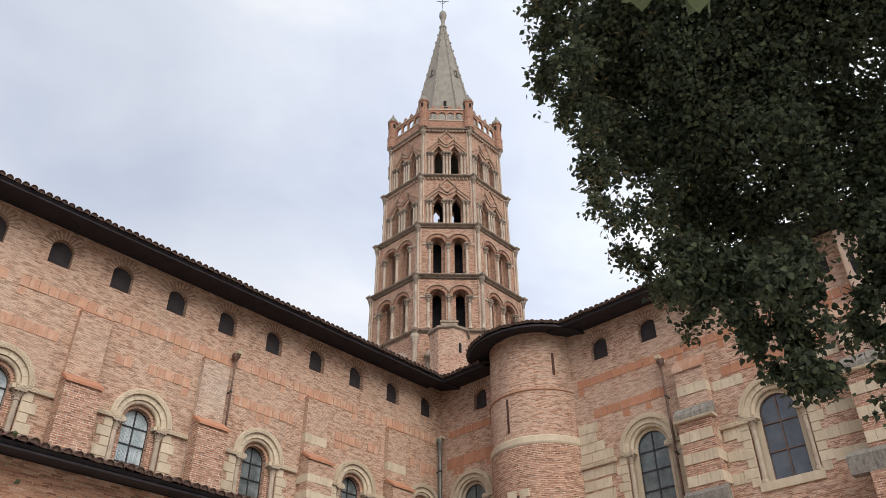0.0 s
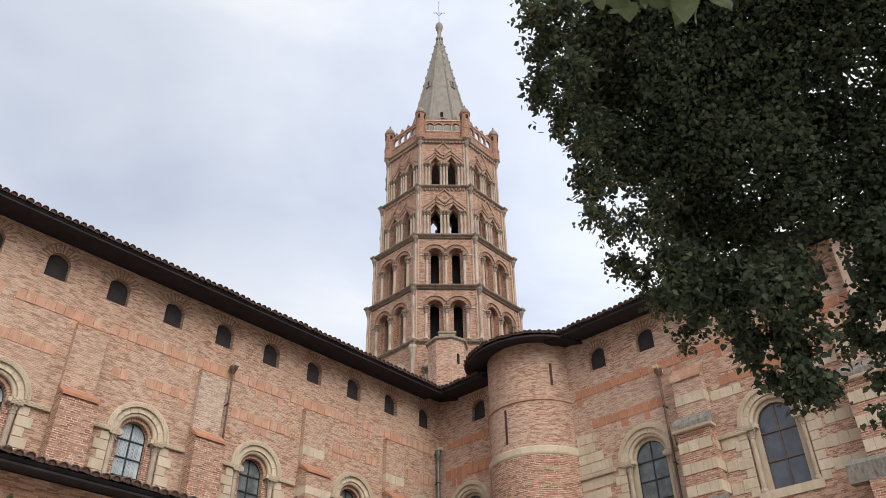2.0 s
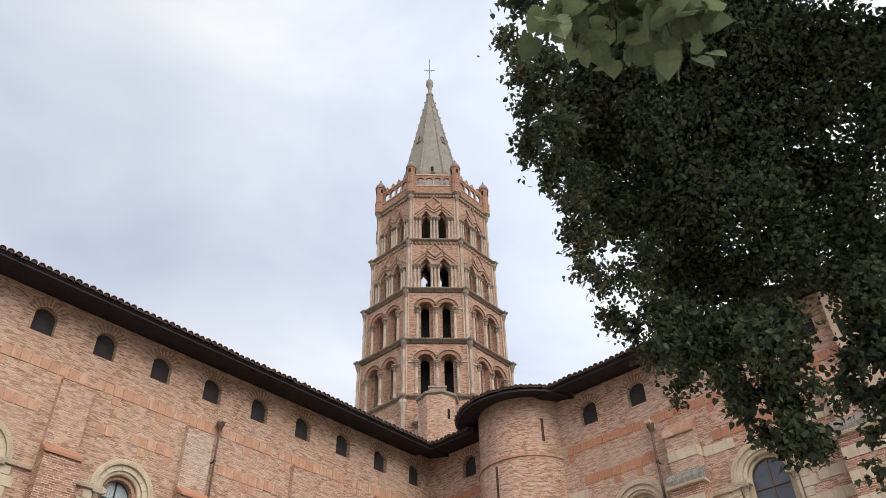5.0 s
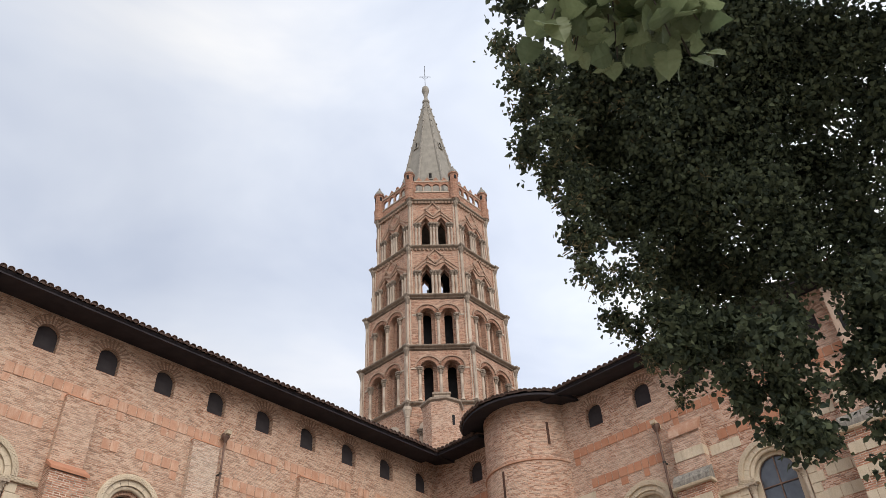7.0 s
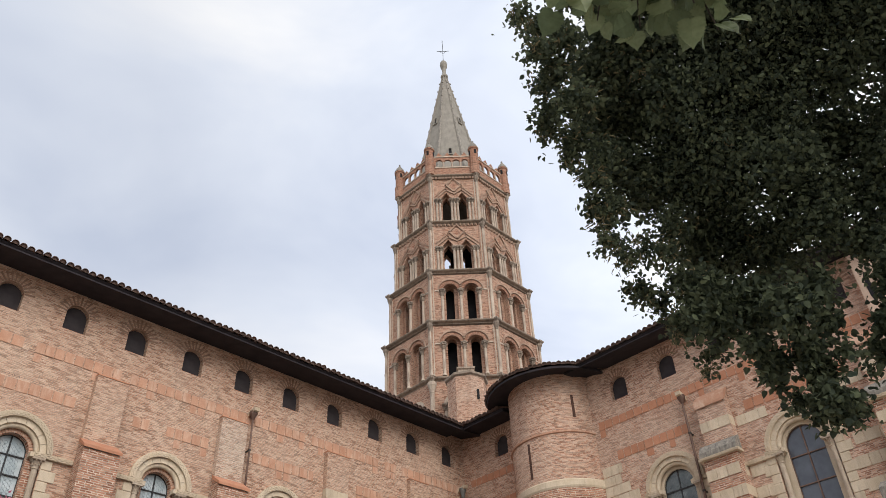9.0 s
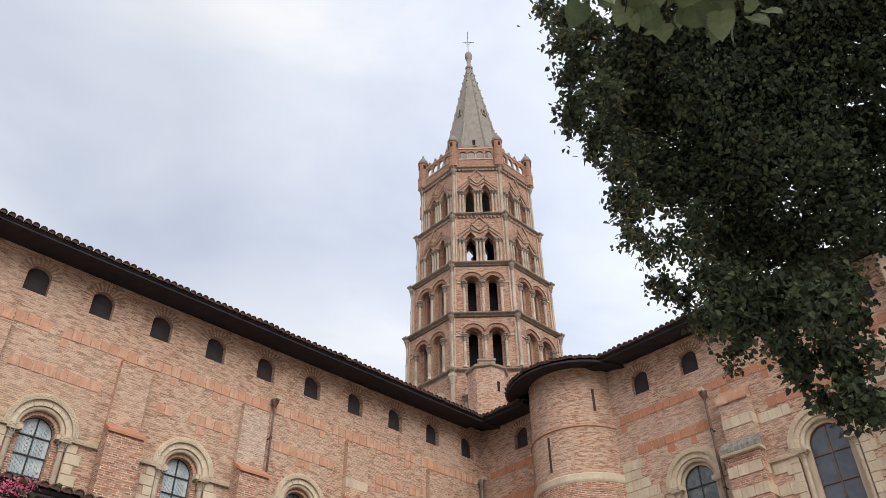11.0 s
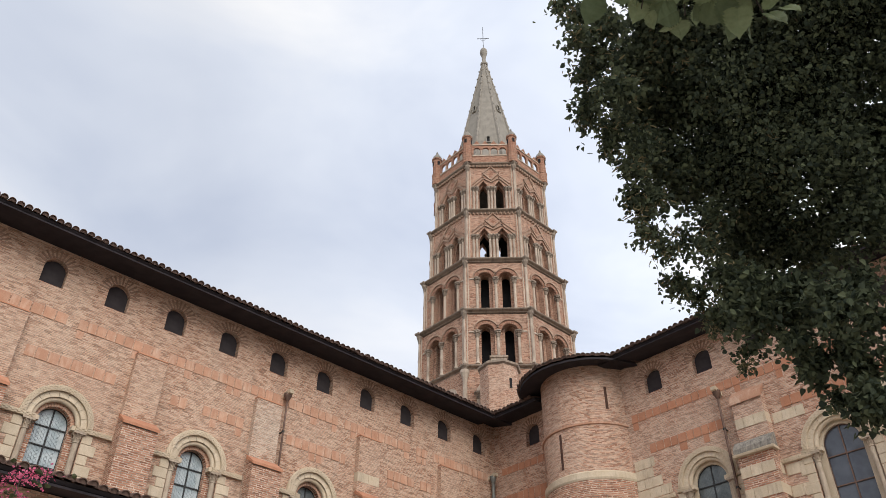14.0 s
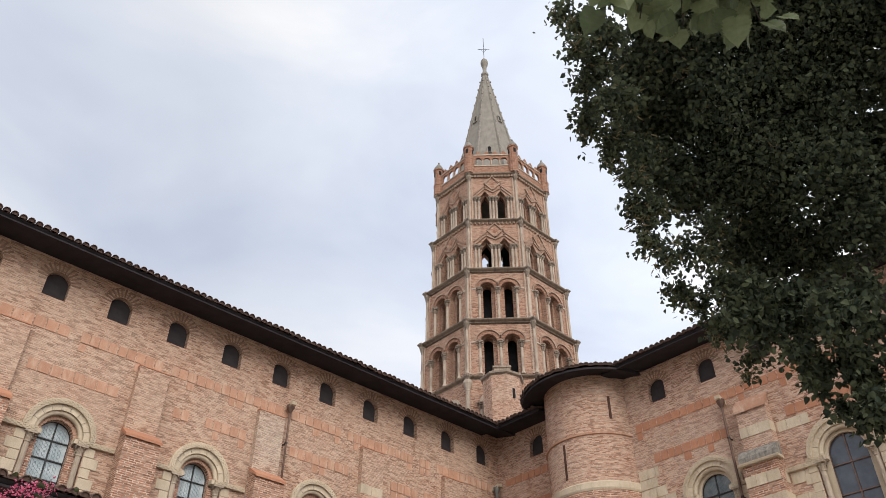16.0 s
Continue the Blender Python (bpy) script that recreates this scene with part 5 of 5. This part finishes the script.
def leaf_cloud(name, points, size, mat, parent, label, seed, spread=1.0, slim=1.0):
    """Many small heart-shaped leaves, each two folded halves, hanging at random slants round the points."""
    r_ = np.random.default_rng(seed)
    n = len(points)
    ax = r_.normal(size=(n, 3)) * (1, 1, 0.7)
    ax[:, 2] -= 0.6 * spread
    ax /= np.linalg.norm(ax, axis=1)[:, None]
    up = r_.normal(size=(n, 3)) * 0.6 + (0, 0, 1.0)
    sd = np.cross(ax, up)
    sd /= np.linalg.norm(sd, axis=1)[:, None] + 1e-9
    nm = np.cross(sd, ax)
    s = size * r_.uniform(0.6, 1.25, n)[:, None]
    verts = np.concatenate([(points + s * (a * ax + slim * b * sd + c * nm))[:, None, :] for a, b, c in HEART], axis=1).reshape(-1, 3)
    base = np.arange(n) * 10
    faces = np.concatenate([np.stack([base + q for q in (0, 1, 2, 3, 4, 5)], 1), np.stack([base + q for q in (0, 5, 6, 7, 8, 9)], 1)])
    me = bpy.data.meshes.new(name)
    me.from_pydata(verts.tolist(), [], faces.tolist())
    me.materials.append(mat)
    return put(name, me, parent, None, label)


def crown_points(clumps, depth, seed, tuft=0.10, size=0.095, inset=0.05):
    """Leaf places in ragged tufts on short twigs; depth says how many leaves lie behind one another."""
    r_ = np.random.default_rng(seed)
    out = []
    for x, y, z, r in clumps:
        r = max(0.06, r - inset)
        leaves = max(14.0, depth * math.pi * r * r / (0.45 * size * size))
        per = 16
        k = max(3, int(leaves / per))
        d = r_.normal(size=(k, 3))
        d /= np.linalg.norm(d, axis=1)[:, None]
        reach = r * r_.uniform(0.0, 1.0, k) ** 0.45 * np.where(r_.random(k) < 0.12, 1.12, 0.95)
        for dd, q in zip(d, reach):
            m = int(per * r_.uniform(0.5, 1.5))
            along = r_.uniform(-0.2, 0.12, m)[:, None] * (dd + r_.normal(size=3) * 0.6 + (0, 0, -0.3))
            out.append(np.array((x, y, z)) + dd * q + along + r_.normal(size=(m, 3)) * min(tuft, 0.3 * r + 0.03) * np.array((0.8, 0.8, 0.6)))
    return np.concatenate(out) - np.array(inv)


GREEN = "dense dark green leaves"
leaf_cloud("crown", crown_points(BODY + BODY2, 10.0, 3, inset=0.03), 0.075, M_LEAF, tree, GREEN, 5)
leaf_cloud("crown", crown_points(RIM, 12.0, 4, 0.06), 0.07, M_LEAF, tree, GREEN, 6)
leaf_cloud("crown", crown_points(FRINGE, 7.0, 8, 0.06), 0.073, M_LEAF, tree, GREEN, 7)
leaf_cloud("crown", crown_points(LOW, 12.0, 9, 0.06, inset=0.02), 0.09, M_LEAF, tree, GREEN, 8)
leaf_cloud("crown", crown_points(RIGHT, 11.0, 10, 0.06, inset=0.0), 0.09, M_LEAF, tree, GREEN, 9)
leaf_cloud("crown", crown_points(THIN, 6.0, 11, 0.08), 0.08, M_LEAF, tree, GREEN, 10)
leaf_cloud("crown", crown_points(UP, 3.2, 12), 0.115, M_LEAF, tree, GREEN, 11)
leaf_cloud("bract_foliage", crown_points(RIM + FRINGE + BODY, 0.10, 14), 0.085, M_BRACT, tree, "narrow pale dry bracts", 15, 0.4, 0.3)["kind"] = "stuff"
bm = bmesh.new()
roll(bm, [(0, 0, 0), (0.05, 0.02, 1.5), (-0.02, 0.06, 4.0), (-0.1, 0.1, 7.0), (-0.2, 0.2, 10.0), (-0.3, 0.2, 13.0)], [0.42, 0.33, 0.29, 0.24, 0.16, 0.05], 14)
part("trunk", bm, M_BARK, tree, "grey-brown bark", smooth=True)
lr = random.Random(11)
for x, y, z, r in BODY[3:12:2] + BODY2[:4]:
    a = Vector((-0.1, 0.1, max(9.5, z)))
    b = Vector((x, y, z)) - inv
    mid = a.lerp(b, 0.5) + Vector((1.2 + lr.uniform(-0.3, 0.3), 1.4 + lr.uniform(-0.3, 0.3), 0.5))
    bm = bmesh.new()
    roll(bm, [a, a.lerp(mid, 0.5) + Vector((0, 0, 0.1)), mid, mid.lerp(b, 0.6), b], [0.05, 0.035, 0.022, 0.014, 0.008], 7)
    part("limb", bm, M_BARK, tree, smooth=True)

# ---- a low branch of the linden, close over the camera ----
branch = thing("linden_branch", "low linden branch with broad pale green leaves and dry bracts", "branch", turn(0, -21.35, -20.95, 0))
br_r = random.Random(21)


def broad_leaf_mesh(seed):
    """A heart-shaped toothed leaf, cupped along its midrib."""
    r_ = random.Random(seed)
    half = [(0.0, 0.0), (-0.09, 0.14), (-0.06, 0.34)]
    for k in range(1, 17):
        t = k / 17
        y = 0.50 * math.sin(math.pi * (0.30 + 0.70 * t)) ** 0.85
        half.append((1.02 * t - 0.04 * (k % 2), y * (1.10 if k % 2 else 0.90)))
    half.append((1.08, 0.0))
    mid = [(x, 0.0) for x, _ in half]
    verts, faces = [], []
    n = len(half)
    cup, bend = r_.uniform(0.10, 0.28), r_.uniform(-0.35, -0.05)
    for sgn in (1, -1):
        base = len(verts)
        for (x, y), (mx, _) in zip(half, mid):
            xm = max(0.0, x)
            verts.append((xm, 0.0, bend * xm * xm))
            verts.append((x, sgn * y * 0.55, bend * xm * xm + cup * y * 0.5 + r_.uniform(-0.012, 0.012)))
            verts.append((x, sgn * y, bend * xm * xm + cup * y * 0.7 - 0.10 * y * y + r_.uniform(-0.02, 0.02)))
        for i in range(n - 1):
            for j in (0, 1):
                a = base + 3 * i + j
                q = (a, a + 1, a + 4, a + 3)
                faces.append(q if sgn > 0 else q[::-1])
    me = bpy.data.meshes.new("leaf")
    me.from_pydata(verts, [], faces)
    me.materials.append(M_LEAF_NEAR)
    me.shade_smooth()
    return me


LEAVES = [broad_leaf_mesh(k) for k in range(5)]


def twig(points, r0, r1):
    bm = bmesh.new()
    n = len(points)
    roll(bm, points, [r0 + (r1 - r0) * i / (n - 1) for i in range(n)], 6)
    return part("twig", bm, M_BARK, branch, smooth=True)


ROOT = Vector((0.05, 0.05, 4.45))
bm = bmesh.new()
roll(bm, [(10.75, -0.25, 10.2), (8.5, -2.6, 10.0), (5.0, -3.2, 8.6), (1.6, -1.5, 6.0), tuple(ROOT)], [0.07, 0.055, 0.035, 0.018, 0.009], 8)
part("bough", bm, M_BARK, branch, "slender grey bough", smooth=True)
SPRAYS = [(-0.17, 0.28, 3.66), (-0.03, 0.28, 3.67), (0.02, 0.17, 3.76), (0.19, 0.16, 3.74), (0.08, 0.02, 3.55), (0.22, 0.02, 3.53), (0.17, -0.05, 3.70), (-0.02, 0.22, 3.87), (-0.02, 0.00, 3.63), (0.06, 0.19, 3.63), (0.12, -0.03, 3.73)]
for tip in SPRAYS:
    count = 18
    tip = Vector(tip) + Vector((0, 0, 0.02))
    tip.z = max(tip.z, 3.615)
    line = [ROOT.lerp(tip, k / 5) + Vector((0, 0, 0.05 * math.sin(math.pi * k / 5))) for k in range(6)]
    tw = twig(line, 0.006, 0.0022)
    for k in range(count):
        f_ = 0.62 + 0.38 * (k + 1) / count
        p = ROOT.lerp(tip, f_) + Vector((br_r.uniform(-0.05, 0.05), br_r.uniform(-0.05, 0.05), br_r.uniform(-0.02, 0.03)))
        d = Vector((br_r.uniform(-0.7, 0.7), br_r.uniform(-0.7, 0.7), br_r.uniform(-0.6, 0.1))).normalized()
        nrm = Vector((br_r.uniform(-0.5, 0.5), br_r.uniform(-0.5, 0.5), 1.0))
        side = nrm.cross(d).normalized()
        up = d.cross(side)
        size = br_r.uniform(0.05, 0.09)
        stem = p + d * 0.035
        m = Matrix((d, side, up)).transposed().to_4x4()
        m.translation = stem
        put("leaf", LEAVES[br_r.randrange(5)], branch, m @ Matrix.Scale(size, 4))
    bm = bmesh.new()                                  # a dry bract with its stalk
    b0_ = ROOT.lerp(tip, 0.8)
    d = Vector((br_r.uniform(-0.5, 0.5), br_r.uniform(-0.5, 0.5), -0.8)).normalized()
    sd = d.orthogonal().normalized()
    v = [bm.verts.new(b0_ + d * a + sd * w_) for a, w_ in ((0.0, 0.0), (0.03, 0.008), (0.06, 0.009), (0.085, 0.0), (0.06, -0.009), (0.03, -0.008))]
    bm.faces.new(v)
    part("bract", bm, M_BRACT, branch, "dry pale brown bract")

# ---- flowering shrub at the foot of the aisle ----
SH = (-21.6, -14.75)
shrub = thing("crape_myrtle", "crape myrtle shrub with pink flower heads", "shrub", turn(0, *SH, 0))
sr = np.random.default_rng(9)
heads = [(0.28, -0.12, 3.80), (0.40, -0.2, 3.86), (0.52, -0.25, 3.88), (0.33, -0.02, 3.68), (0.20, -0.15, 3.72), (0.45, -0.1, 3.72)]
for x, y, z in ((0.42, -0.2, 3.95), (0.2, 0.1, 3.4), (-0.3, 0.2, 3.5), (-0.5, -0.3, 3.3), (0.1, -0.4, 3.5), (0.5, 0.0, 3.5)):
    bm = bmesh.new()
    roll(bm, [(0.04 * x, 0.04 * y, 0), (0.25 * x, 0.3 * y, 1.2), (0.7 * x, 0.7 * y, 2.4), (x, y, z)], [0.045, 0.032, 0.018, 0.004], 7)
    part("stem", bm, M_BARK, shrub, smooth=True)
lp = np.concatenate([np.array((0.25 * a - 0.05, 0.25 * b - 0.1, 3.25)) + sr.normal(size=(170, 3)) * (0.20, 0.2, 0.24) for a in (-2, -1, 0, 1, 1.6) for b in (-1, 0, 1)])
leaf_cloud("foliage", lp, 0.05, M_LEAF_SHRUB, shrub, "small olive green leaves", 12, 0.2)
for h in heads:
    fp = np.array(h) + sr.normal(size=(120, 3)) * (0.045, 0.045, 0.035)
    leaf_cloud("flower_head", fp, 0.019, M_PETAL, shrub, "crinkled pink flowers", int(1000 * h[0]), 0.0)["kind"] = "stuff"

# ---- bricks that stand proud on the nearest wall, under the low eave ----
def brick_mesh(w, h):
    bm = bmesh.new()
    box(bm, -w / 2, w / 2, -0.012, 0.03, -h / 2, h / 2)
    for v in bm.verts:
        if v.co.y < 0:
            v.co.x *= 0.97
            v.co.z *= 0.86
    return mesh("brick", bm, M_LOOSE_BRICK)


M_LOOSE_BRICK = stone_material("brick_face", (0.50, 0.26, 0.165), (0.60, 0.37, 0.26), (0.26, 0.14, 0.10), 3.0, stain_amount=0.5)
BRICKS = [brick_mesh(w_, 0.05) for w_ in (0.22, 0.235, 0.2)]
wr = random.Random(31)
aisle_wall = bpy.data.objects["wall_aisle"]
made = 0
for row in range(14):
    x = -18.9 + (row % 2) * 0.125
    while x < -13.4 and made < 300:
        if wr.random() < 0.9:
            put("brick", BRICKS[wr.randrange(3)], aisle_wall, Matrix.Translation((x + wr.uniform(-0.01, 0.01), -4.85 + wr.uniform(-0.004, 0.006), 7.0 - row * 0.067)))
            made += 1
        x += 0.25
